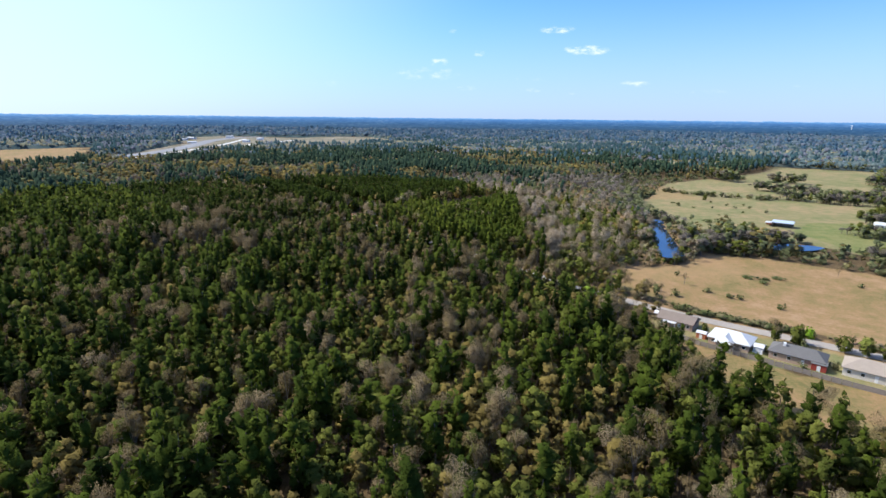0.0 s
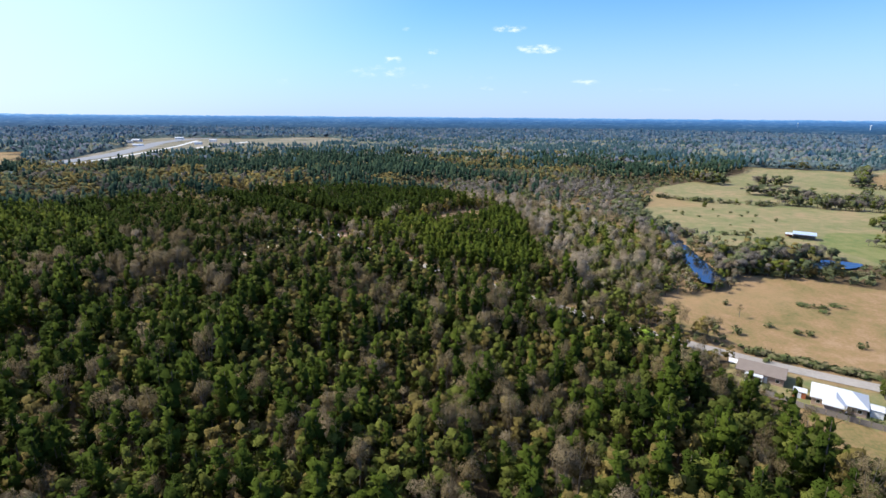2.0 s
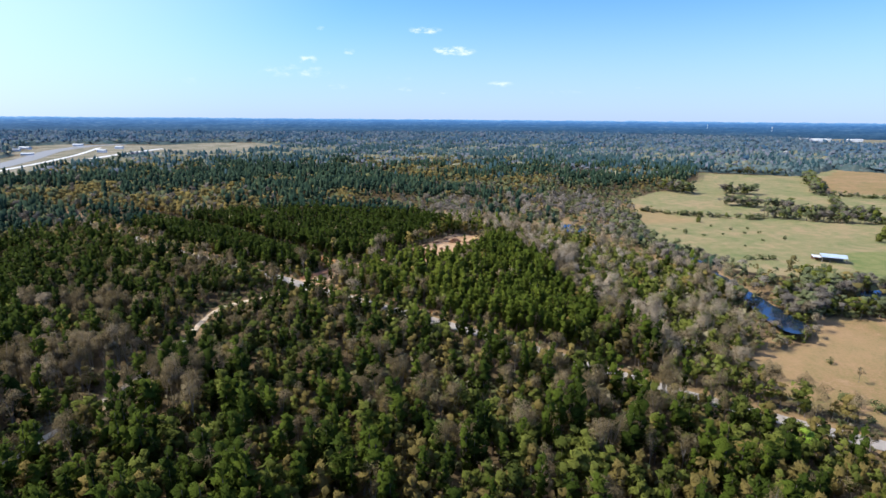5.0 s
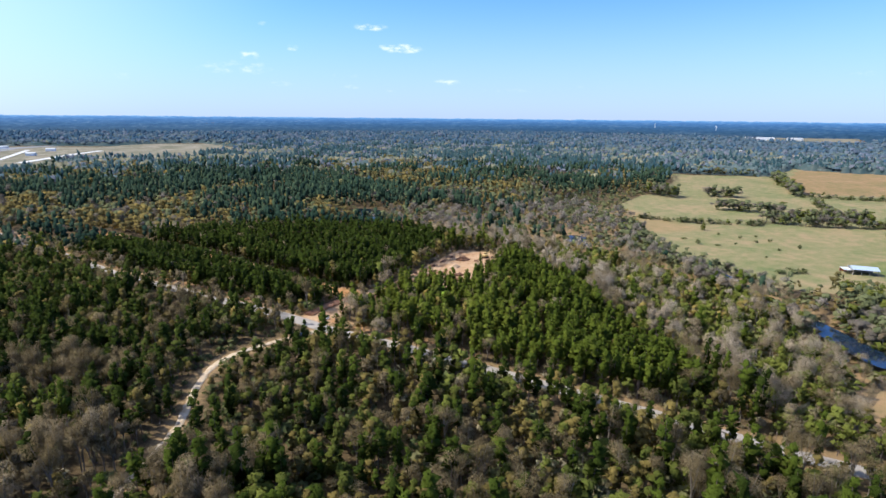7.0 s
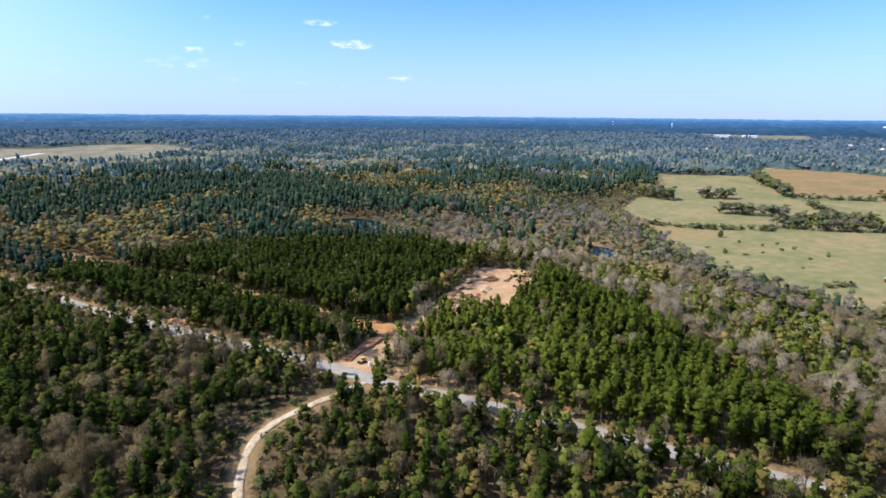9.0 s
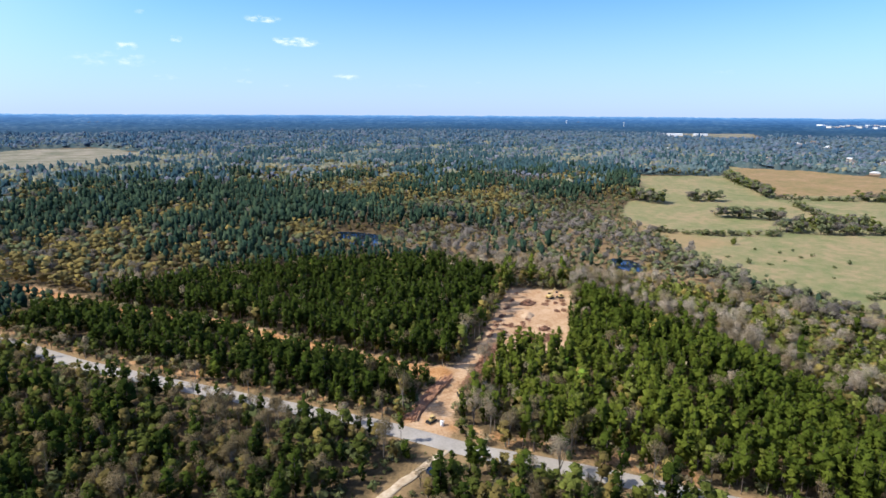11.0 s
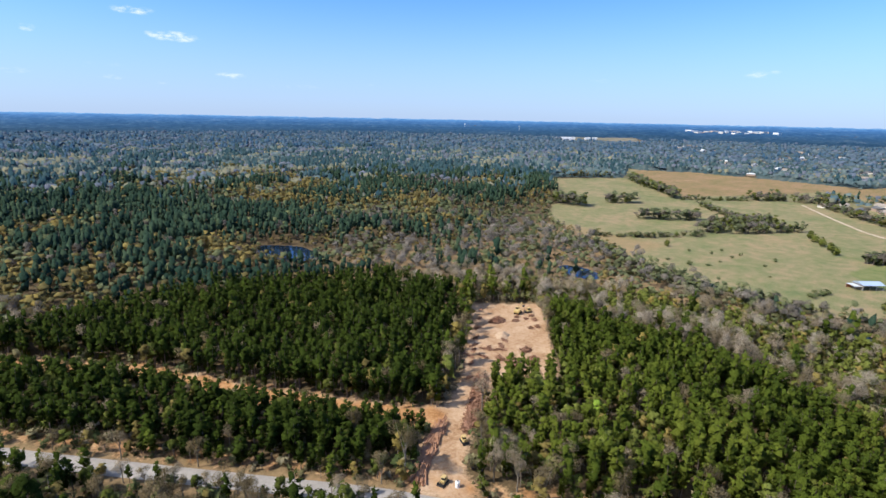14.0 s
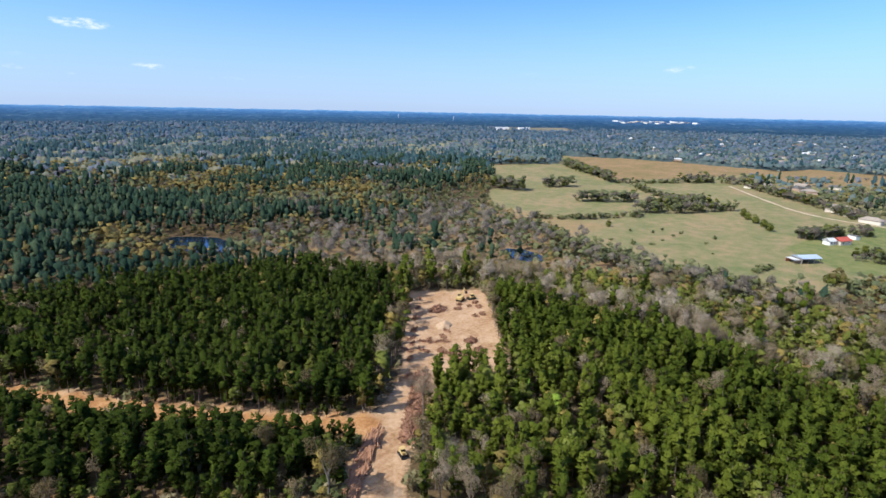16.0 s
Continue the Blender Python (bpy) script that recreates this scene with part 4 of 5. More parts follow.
    return x, y, kind, grown(x, y, kind, rng)


x, y, rng = scatter(-420, 420, 0, 640, 3.75, 3)
x2, y2, _ = scatter(-280, 110, 270, 630, 4.6, 33)          # planted blocks stand closer
more = inside(x2, y2, PLANT_A) | inside(x2, y2, PLANT_B)
x4, y4, _ = scatter(-310, 60, 216, 560, 7.4, 35)            # the scrubby wood by the road is thick
scrub = inside(x4, y4, YOUNG) & (from_line(x4, y4, ROAD) > 22) & (from_line(x4, y4, TRACK) > 18)
x3, y3, _ = scatter(40, 240, 236, 600, 6.2, 34)             # so do the thin stems of the creek bottom
bog_ = wet(x3, y3) > 0.5
x, y = np.concatenate([x, x2[more], x3[bog_], x4[scrub]]), np.concatenate([y, y2[more], y3[bog_], y4[scrub]])
d = from_line(x, y, FLIGHT)
d = np.where((x < -1.0 * y - 40) | ((x > 0.95 * y + 30) & (y < 235)), 999, d)
x, y, d = x[d < 225], y[d < 225], d[d < 225]
x, y, kind, h = stand(x, y, rng, 0.06)
d = from_line(x, y, FLIGHT)
near = inside(x, y, NEAR)
single = near & (x > -62) & (x < 52) & (y > 92) & (y < 150)
stuff = near & ~single
forest("near_woods", 0, x[stuff], y[stuff], kind[stuff], h[stuff], rng, "mixed pines and leafless hardwoods standing close together")
mid_ = ~near
forest("middle_woods", 1, x[mid_], y[mid_], kind[mid_], h[mid_], rng, "dense pine and bare hardwood woods")
singles = (x[single], y[single], kind[single], h[single])
x, y, rng = scatter(-420, 420, 60, 640, 6.4, 8)
keep = ~open_land(x, y) & ~inside(x, y, PLANT_A) & (from_line(x, y, FLIGHT) < 225) & (x > -1.0 * y - 40) & ((x < 0.95 * y + 30) | (y > 235))
x, y = x[keep], y[keep]
close = inside(x, y, NEAR)
kind = np.full(len(x), 4)
h = rng.uniform(1.4, 3.8, len(x)) * (1 + 0.5 * wet(x, y))
forest("undergrowth", 0, x[close], y[close], kind[close], h[close], rng, "olive and brown shrubs under the trees")
forest("undergrowth", 1, x[~close], y[~close], kind[~close], h[~close], rng, "olive and brown shrubs under the trees")

x, y, rng = scatter(-240, 170, 130, 620, 2.8, 11)           # low scrub on the verges of road, track and firebreak
near_road, near_track, near_break = from_line(x, y, ROAD), from_line(x, y, TRACK), from_line(x, y, BREAK)
keep = (((near_road > 5.2) & (near_road < 9.5)) | ((near_track > 3.0) & (near_track < 13)) | ((near_break > 3.6) & (near_break < 7.5))) & (near_road > 4.4) & (near_track > 2.4) & ~inside(x, y, CLEARING) & ~inside(x, y, LOTS) & (rng.rand(len(x)) < 0.55)
x, y = x[keep], y[keep]
forest("verge_scrub", 0, x, y, np.full(len(x), 4), rng.uniform(0.5, 1.9, len(x)), rng, "low brown and olive scrub along the verges")
x, y, rng = scatter(-240, 40, 380, 620, 3.0, 12)            # young growth closes the edges of the planted strip
near_road, near_break = from_line(x, y, ROAD), from_line(x, y, BREAK)
keep = ((~inside(x, y, YOUNG) & (near_road < 17) & (near_road > 7.5) & (x < -64)) | (inside(x, y, STRIP) & (near_break < 9))) & (near_road > 7.5) & (near_break > 4.2) & ~inside(x, y, CLEARING) & (rng.rand(len(x)) < 0.75)
keep |= inside(x, y, PLANT_A) & (near_break > 4.2) & (near_break < 9) & ~inside(x, y, CLEARING) & (rng.rand(len(x)) < 0.5)
x, y = x[keep], y[keep]
forest("edge_growth", 0, x, y, rng.choice([0, 3, 3, 4, 4], len(x)), rng.uniform(2.0, 4.6, len(x)), rng, "young green saplings and shrubs along the firebreak")

rng = np.random.RandomState(15)
hx, hy, hh = [], [], []
for line, w, top in HEDGES:
    for (ax, ay), (bx, by) in zip(line, line[1:]):
        n = int(math.hypot(bx - ax, by - ay) * w / (9 if w < 12 else 13))
        u, o = rng.rand(n), rng.uniform(-0.5, 0.5, n) * w
        l = math.hypot(bx - ax, by - ay)
        hx.append(ax + (bx - ax) * u - (by - ay) / l * o)
        hy.append(ay + (by - ay) * u + (bx - ax) / l * o)
        hh.append(1.2 * top * rng.uniform(0.4, 1.3, n))
hx, hy, hh = np.concatenate(hx), np.concatenate(hy), np.concatenate(hh)
keep = np.ones(len(hx), bool)
for q in PONDS:
    keep &= ~inside(hx, hy, q)
hx, hy, hh = hx[keep], hy[keep], hh[keep]
kind = np.where((rng.rand(len(hx)) < 0.75) & (hh < 5.0), 4, rng.choice([3, 3, 2, 1, 1], len(hx)))
for level, here in ((0, hy < 400), (1, (hy >= 400) & (hy < 520)), (2, hy >= 520)):
    forest("hedgerow", level, hx[here], hy[here], kind[here], hh[here], rng, "olive and grey-brown hedgerow shrubs between the pastures")


def ragged(x, y):
    """The outer and the farther woods run into one another."""
    return 420 * (waves(x, y, 45, 55) - 0.5)


x, y, rng = scatter(-1050, 1250, 0, 1300, 5.2, 4)
d = from_line(x, y, FLIGHT)
ok = (d >= 225) & (d + ragged(x, y) < 700) & (y > -1.0 * x - 60) & (y > 0.2 * x + 60)
x, y, kind, h = stand(x[ok], y[ok], rng, 0.05)
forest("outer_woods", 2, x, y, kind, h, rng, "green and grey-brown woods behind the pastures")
x, y, rng = scatter(-520, 560, -260, 560, 8.5, 6)
d = from_line(x, y, FLIGHT)
seen = (d < 225) & ~((x < -1.0 * y - 40) | ((x > 0.95 * y + 30) & (y < 235))) & (y > 0)
seen |= (d >= 225) & (y > -1.0 * x - 60) & (y > 0.2 * x + 60) & (y > 0)
x, y, kind, h = stand(x[~seen], y[~seen], rng, 0.05)
forest("side_woods", 3, x, y, kind, h, rng, "mixed woods going on beside and behind")
x, y, rng = scatter(-1500, 1900, 0, 1800, 7.2, 5)
d = from_line(x, y, FLIGHT)
ok = (d + ragged(x, y) >= 700) & (d + 1.4 * ragged(x, y) < 1240) & (y > 0.15 * np.abs(x) + 60)
x, y, kind, h = stand(x[ok], y[ok], rng, 0.05)
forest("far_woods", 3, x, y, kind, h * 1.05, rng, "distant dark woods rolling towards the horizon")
x, y, rng = scatter(-1700, 2300, 0, 2300, 12.0, 9)
d = from_line(x, y, FLIGHT)
ok = (d + 1.4 * ragged(x, y) >= 1240) & (d < 2150) & (y > 0.15 * np.abs(x) + 60)
x, y, kind, h = stand(x[ok], y[ok], rng, 0.08)
forest("skyline_woods", 4, x, y, kind, h * rng.uniform(0.8, 1.2, len(x)), rng, "woods far off below the skyline, tinted blue-green for haze")


# ---- distance: canopy to the horizon ----
def canopy(name, r0, r1, rows, cols, top, mat, seed):
    """Far treetops as an uneven sheet, in rings round the place."""
    rng = np.random.RandomState(seed)
    r = r0 * (r1 / r0) ** (np.arange(rows) / (rows - 1))
    a = np.radians(np.linspace(-62, 112, cols))
    R, A = np.meshgrid(r, a, indexing="ij")
    R = R * (1 + rng.uniform(-0.4, 0.4, R.shape) * (r[1] / r[0] - 1))
    A = A + rng.uniform(-0.4, 0.4, A.shape) * (a[1] - a[0])
    X, Y = (R * np.sin(A)).ravel(), (R * np.cos(A)).ravel()
    Z = height(X, Y) + top * smooth(r0, r0 * 1.06, R.ravel()) * (0.35 + 0.65 * rng.rand(len(X))) * (0.7 + 0.6 * waves(X, Y, 220, 41))
    clear = by_house(X, Y) | open_land(X, Y)
    Z = np.where(clear | (waves(X, Y, 260, 43) > 0.86), height(X, Y) - 0.6, Z)
    f = grid_faces(cols, rows)
    return new(name, mesh_from(name, np.stack([X, Y, Z], 1), f, [mat], rng.rand(len(X)), flat=False))


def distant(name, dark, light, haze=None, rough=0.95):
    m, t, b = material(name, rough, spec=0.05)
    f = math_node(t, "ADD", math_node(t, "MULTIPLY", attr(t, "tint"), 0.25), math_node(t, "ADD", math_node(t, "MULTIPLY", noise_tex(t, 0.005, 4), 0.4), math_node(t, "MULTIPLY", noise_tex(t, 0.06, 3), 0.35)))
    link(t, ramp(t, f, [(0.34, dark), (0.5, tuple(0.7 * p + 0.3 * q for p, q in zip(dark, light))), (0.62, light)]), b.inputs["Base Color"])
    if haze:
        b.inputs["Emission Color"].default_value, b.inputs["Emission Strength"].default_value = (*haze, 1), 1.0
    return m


# haze over these treetops is put into their bluish base colour
tagged(canopy("distant_woods", 1000, 2150, 76, 640, 9, distant("hazed_canopy", (0.034, 0.062, 0.064), (0.1, 0.115, 0.1)), 51),
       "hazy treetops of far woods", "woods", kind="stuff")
# haze painted as a blue glow that grows with distance
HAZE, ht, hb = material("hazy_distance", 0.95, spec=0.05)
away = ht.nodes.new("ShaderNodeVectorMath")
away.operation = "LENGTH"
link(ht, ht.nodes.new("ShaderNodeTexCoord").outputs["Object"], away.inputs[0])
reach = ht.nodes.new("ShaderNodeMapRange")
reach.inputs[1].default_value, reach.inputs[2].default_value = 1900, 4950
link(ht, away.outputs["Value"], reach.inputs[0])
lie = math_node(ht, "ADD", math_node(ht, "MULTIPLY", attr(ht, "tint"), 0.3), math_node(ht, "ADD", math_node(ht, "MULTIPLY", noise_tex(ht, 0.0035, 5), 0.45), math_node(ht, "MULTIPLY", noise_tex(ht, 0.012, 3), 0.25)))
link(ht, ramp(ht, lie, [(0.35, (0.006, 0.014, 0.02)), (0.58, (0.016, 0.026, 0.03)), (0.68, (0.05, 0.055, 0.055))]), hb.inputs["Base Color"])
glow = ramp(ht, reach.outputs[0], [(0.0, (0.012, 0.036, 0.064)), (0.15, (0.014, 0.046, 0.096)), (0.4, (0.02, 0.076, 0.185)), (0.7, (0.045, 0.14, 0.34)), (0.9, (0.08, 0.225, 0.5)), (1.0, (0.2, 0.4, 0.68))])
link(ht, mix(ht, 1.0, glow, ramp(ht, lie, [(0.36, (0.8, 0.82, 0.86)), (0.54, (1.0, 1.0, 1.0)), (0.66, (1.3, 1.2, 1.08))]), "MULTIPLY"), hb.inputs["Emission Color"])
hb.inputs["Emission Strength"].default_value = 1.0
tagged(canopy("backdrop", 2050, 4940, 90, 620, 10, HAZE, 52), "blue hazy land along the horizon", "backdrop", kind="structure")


# ---- helpers for things ----
def part(name, bm, mat, parent=None, label=""):
    """One mesh object from a bmesh, under a thing or a part."""
    me = bpy.data.meshes.new(name)
    bm.to_mesh(me)
    bm.free()
    for m in (mat if isinstance(mat, (list, tuple)) else [mat]):
        me.materials.append(m)
    ob = new(name, me)
    ob.parent = parent
    if label:
        ob["label"] = label
    return ob


def box(bm, x0, x1, y0, y1, z0, z1, bev=0.0):
    r = bmesh.ops.create_cube(bm, size=1.0)
    bmesh.ops.transform(bm, matrix=Matrix.LocRotScale(((x0 + x1) / 2, (y0 + y1) / 2, (z0 + z1) / 2), None, (x1 - x0, y1 - y0, z1 - z0)), verts=r["verts"])
    if bev:
        es = list({e for v in r["verts"] for e in v.link_edges})
        bmesh.ops.bevel(bm, geom=es, offset=bev, segments=1, affect="EDGES")
    return bm


def boxes(*sizes, bev=0.0):
    bm = bmesh.new()
    for s in sizes:
        box(bm, *s, bev)
    return bm


def tube(bm, a, b, ra, rb, sides=8):
    v, f, _ = prism(a, b, ra, rb, sides)
    vs = [bm.verts.new(p) for p in v]
    for t in f:
        bm.faces.new([vs[i] for i in t])
    bm.faces.new(vs[:sides][::-1])
    bm.faces.new(vs[sides:])
    return bm


def land(x, y):
    return float(height(np.array(float(x)), np.array(float(y))))


def base(name, x, y, turn=0, lift=0.0, scale=1.0):
    """The empty at the foot of a thing."""
    ob = new(name)
    ob.matrix_world = pose(x, y, land(x, y) + lift, 0, 0, turn) @ Matrix.Scale(scale, 4)
    return ob


def plain(name, c, rough=0.7, metal=0.0, spread=0.12, scale=3.0):
    lo, hi = tuple(v * (1 - spread) for v in c), tuple(min(1, v * (1 + spread)) for v in c)
    return speckled(name, [(0.3, lo), (0.7, hi)], scale, rough, metal, relief=0.1, big=0.5)


BRICK = plain("tan_brick", (0.42, 0.3, 0.22))
CREAM = plain("cream_siding", (0.62, 0.56, 0.47))
WHITE = plain("white_paint", (0.78, 0.77, 0.74), 0.5)
ROOF_WHITE = plain("white_metal_roof", (0.58, 0.58, 0.56), 0.5, 0.1, 0.08)
ROOF_BROWN = plain("brown_shingle", (0.2, 0.16, 0.13), 0.95)
ROOF_GREY = plain("grey_shingle", (0.125, 0.12, 0.115), 0.95)
ROOF_TAN = plain("tan_shingle", (0.3, 0.25, 0.2), 0.95)
ROOF_BLUE = plain("pale_blue_metal_roof", (0.5, 0.58, 0.66), 0.4, 0.3)
ROOF_RED = plain("red_metal_roof", (0.42, 0.09, 0.05), 0.5)
RED = plain("red_boards", (0.3, 0.05, 0.035))
RUST = plain("orange_boards", (0.4, 0.13, 0.06))
GREY_WOOD = plain("weathered_boards", (0.25, 0.215, 0.18), 0.9, spread=0.3)
DARK_GLASS, _, _g = material("window_glass", 0.08, spec=0.8)
_g.inputs["Base Color"].default_value = (0.02, 0.025, 0.03, 1)
YELLOW = plain("yellow_machine_paint", (0.52, 0.37, 0.14), 0.6)
STEEL = plain("dark_steel", (0.05, 0.05, 0.052), 0.6, 0.6)
BLUE_PAINT = plain("dark_blue_car_paint", (0.02, 0.035, 0.07), 0.25)
RUBBER = plain("rubber", (0.025, 0.025, 0.025), 0.9)
LOG = plain("cut_pine_logs", (0.34, 0.175, 0.095), 0.9, spread=0.35)
BRUSH = speckled("dead_brush", [(0.3, (0.15, 0.07, 0.04)), (0.7, (0.4, 0.22, 0.135))], 2.0)
MOUND = speckled("loose_sand", [(0.3, (0.38, 0.25, 0.14)), (0.7, (0.5, 0.36, 0.23))], 1.2)


def hip_roof(w, d, z, rise, over, inset, thick=0.18):
    """Roof over a w by d plan, ridge along x; inset 0 gives gables."""
    bm = bmesh.new()
    X, Y = w / 2 + over, d / 2 + over
    v = [bm.verts.new(p) for p in ((-X, -Y, z), (X, -Y, z), (X, Y, z), (-X, Y, z), (-X + inset, 0, z + rise), (X - inset, 0, z + rise))]
    for f in ((0, 1, 5, 4), (2, 3, 4, 5), (1, 2, 5), (3, 0, 4)):
        bm.faces.new([v[i] for i in f])
    r = bmesh.ops.extrude_face_region(bm, geom=bm.faces[:])
    bmesh.ops.translate(bm, vec=(0, 0, -thick), verts=[g for g in r["geom"] if isinstance(g, bmesh.types.BMVert)])
    bmesh.ops.recalc_face_normals(bm, faces=bm.faces[:])
    return bm


def shell(w, d, h, t=0.2, gable=0.0):
    """Four walls with thickness, gables closed where there are any."""
    bm = boxes((-w / 2, w / 2, -d / 2, -d / 2 + t, -0.6, h), (-w / 2, w / 2, d / 2 - t, d / 2, -0.6, h),
               (-w / 2, -w / 2 + t, -d / 2 + t, d / 2 - t, -0.6, h), (w / 2 - t, w / 2, -d / 2 + t, d / 2 - t, -0.6, h))
    if gable:
        for sx in (-1, 1):
            x0, x1 = sx * (w / 2 - t), sx * w / 2
            a = [bm.verts.new((x0, y, z)) for y, z in ((-d / 2, h), (d / 2, h), (0, h + gable))]
            b = [bm.verts.new((x1, y, z)) for y, z in ((-d / 2, h), (d / 2, h), (0, h + gable))]
            bm.faces.new(a)
            bm.faces.new(b[::-1])
            for i in range(3):
                j = (i + 1) % 3
                bm.faces.new((a[i], b[i], b[j], a[j]))
    return bm


def house(name, x, y, turn, w, d, h, rise, inset, wall, roof, label, wing=None, porch=None, chimney=None, group="", simple=False, lift=0.1):
    e = base(name, x, y, turn, lift)
    part("wall", shell(w, d, h, gable=0 if inset else rise * 0.93), wall, e)
    part("roof", hip_roof(w, d, h, rise, 0.5, inset), roof, e)
    if wing:
        wx, ww, wd = wing
        bm = boxes((wx - ww / 2, wx + ww / 2, -d / 2 - wd, -d / 2 - 0.01, -0.6, h - 0.05))
        part("wing", bm, wall, e)
        bm = hip_roof(wd + d * 0.5, ww, h - 0.06, rise * 0.8, 0.45, ww * 0.45)
        bmesh.ops.transform(bm, matrix=pose(wx, -d / 2 - wd / 2 + d * 0.25, 0, 0, 0, 90), verts=bm.verts[:])
        part("wing_roof", bm, roof, e)
    if porch:
        px, pw, pd = porch
        p = part("porch_roof", boxes((px - pw / 2, px + pw / 2, -d / 2 - pd, -d / 2 - 0.02, h - 0.35, h - 0.2)), ROOF_WHITE, e, "white metal porch roof")
        for sx in (-1, 1):
            part("porch_post", boxes((px + sx * pw * 0.46 - 0.07, px + sx * pw * 0.46 + 0.07, -d / 2 - pd + 0.1, -d / 2 - pd + 0.24, -0.3, h - 0.36)), WHITE, e)
    if chimney:
        part("chimney", boxes((chimney - 0.4, chimney + 0.4, -1.6, -0.9, h, h + rise + 0.5)), WHITE, e, "white painted chimney")
    if simple:
        return tagged(e, label, "house", group)
    n = max(2, int(w // 3.2))
    for side in (-1, 1):
        for i in range(n):
            wx = -w / 2 + (i + 0.5) * w / n
            if side < 0 and i == n // 2:
                part("door", boxes((wx - 0.45, wx + 0.45, -d / 2 - 0.05, -d / 2 - 0.003, 0.0, 2.05), bev=0.01), WHITE, e, "white door")
                continue
            y0, y1 = (side * d / 2 + 0.003, side * (d / 2) + 0.05) if side > 0 else (-d / 2 - 0.05, -d / 2 - 0.003)
            win = part("window", boxes((wx - 0.6, wx + 0.6, y0, y1, 0.9, 2.1)), WHITE, e, "white framed window")
            yo = y1 + 0.004 if side > 0 else y0 - 0.004
            part("pane", boxes((wx - 0.5, wx + 0.5, min(yo, yo + side * 0.01), max(yo, yo + side * 0.01), 1.0, 2.0)), DARK_GLASS, win)
    return tagged(e, label, "house", group)


def shed(name, x, y, turn, w, d, h, wall, roof, label):
    e = base(name, x, y, turn, 0.08)
    part("wall", shell(w, d, h, 0.08, gable=0.55), wall, e)
    part("roof", hip_roof(w, d, h, 0.62, 0.2, 0, 0.08), roof, e)
    part("door", boxes((-0.5, 0.5, -d / 2 - 0.05, -d / 2 - 0.003, 0, 1.8)), WHITE, e, "white trimmed shed door")
    return tagged(e, label, "shed")


ALONG = -41                                             # the way the street runs
house("brown_house", 92.5, 195.5, ALONG, 13, 8.5, 2.7, 2.0, 0, BRICK, ROOF_BROWN, "low brick house with a brown shingle gable roof", porch=(-1.5, 5, 2.6), group="houses along the road")
house("white_roof_house", 104.0, 177.5, ALONG, 13, 10, 2.7, 2.4, 4.5, BRICK, ROOF_WHITE, "brick house with a bright white metal hip roof", wing=(-1.0, 5, 3.0), group="houses along the road")
house("grey_roof_house", 119.5, 164.8, ALONG, 15.5, 9, 2.7, 2.2, 3.5, BRICK, ROOF_GREY, "brick house with a grey shingle roof and white chimney", chimney=-4.0, group="houses along the road")
house("tan_roof_house", 136.5, 152.5, ALONG, 17, 10, 2.8, 2.4, 4.5, CREAM, ROOF_TAN, "cream house with a tan shingle hip roof", chimney=3.0, group="houses along the road")
shed("orange_shed", 95.8, 182.6, ALONG, 3.2, 3.0, 2.2, RUST, ROOF_WHITE, "orange wooden shed with a white roof")
shed("red_shed", 121.8, 157.6, ALONG, 4.0, 3.4, 2.3, RED, ROOF_GREY, "red wooden shed beside the grey-roofed house")
shed("white_shed", 110.1, 171.0, ALONG, 3.0, 4.0, 2.2, WHITE, ROOF_WHITE, "small white shed beside the white-roofed house")


def canopy_tent(x, y, turn):
    e = base("carport_canopy", x, y, turn)
    part("canopy_top", hip_roof(4.5, 3.2, 2.2, 0.7, 0.1, 0, 0.06), WHITE, e)
    for sx in (-1, 1):
        for sy in (-1, 1):
            bm = bmesh.new()
            tube(bm, (sx * 2.1, sy * 1.5, -0.2), (sx * 2.1, sy * 1.5, 2.2), 0.04, 0.04, 6)
            part("leg", bm, STEEL, e)
    return tagged(e, "white carport canopy beside the brown-roofed house", "canopy")


canopy_tent(88.6, 202.5, ALONG)


def fence(points, label):
    """A board fence: posts and panels between them."""
    e = base("board_fence", *points[0])
    o = Vector((points[0][0], points[0][1], land(*points[0])))
    panel = post = None
    for (ax, ay), (bx, by) in zip(points, points[1:]):
        n = int(math.hypot(bx - ax, by - ay) / 2.4)
        a = math.atan2(by - ay, bx - ax)
        for i in range(n):
            x, y = ax + (bx - ax) * i / n, ay + (by - ay) * i / n
            if panel is None:
                post = boxes((-0.06, 0.06, -0.06, 0.06, -0.4, 1.95))
                panel = boxes((0.07, 2.33, -0.02, 0.02, 0.05, 1.8))
                p, q = part("post", post, GREY_WOOD, e), part("panel", panel, GREY_WOOD, e)
                post, panel = p.data, q.data
            else:
                p, q = new("post", post), new("panel", panel)
                p.parent = q.parent = e
            m = Matrix.Translation(Vector((x, y, land(x, y))) - o) @ Matrix.Rotation(a, 4, "Z")
            p.matrix_basis, q.matrix_basis = m, m
    return tagged(e, label, "fence")


fence([(86, 184), (92, 175.5), (109, 160), (124, 146), (160, 114)], "long weathered grey board fence behind the houses")

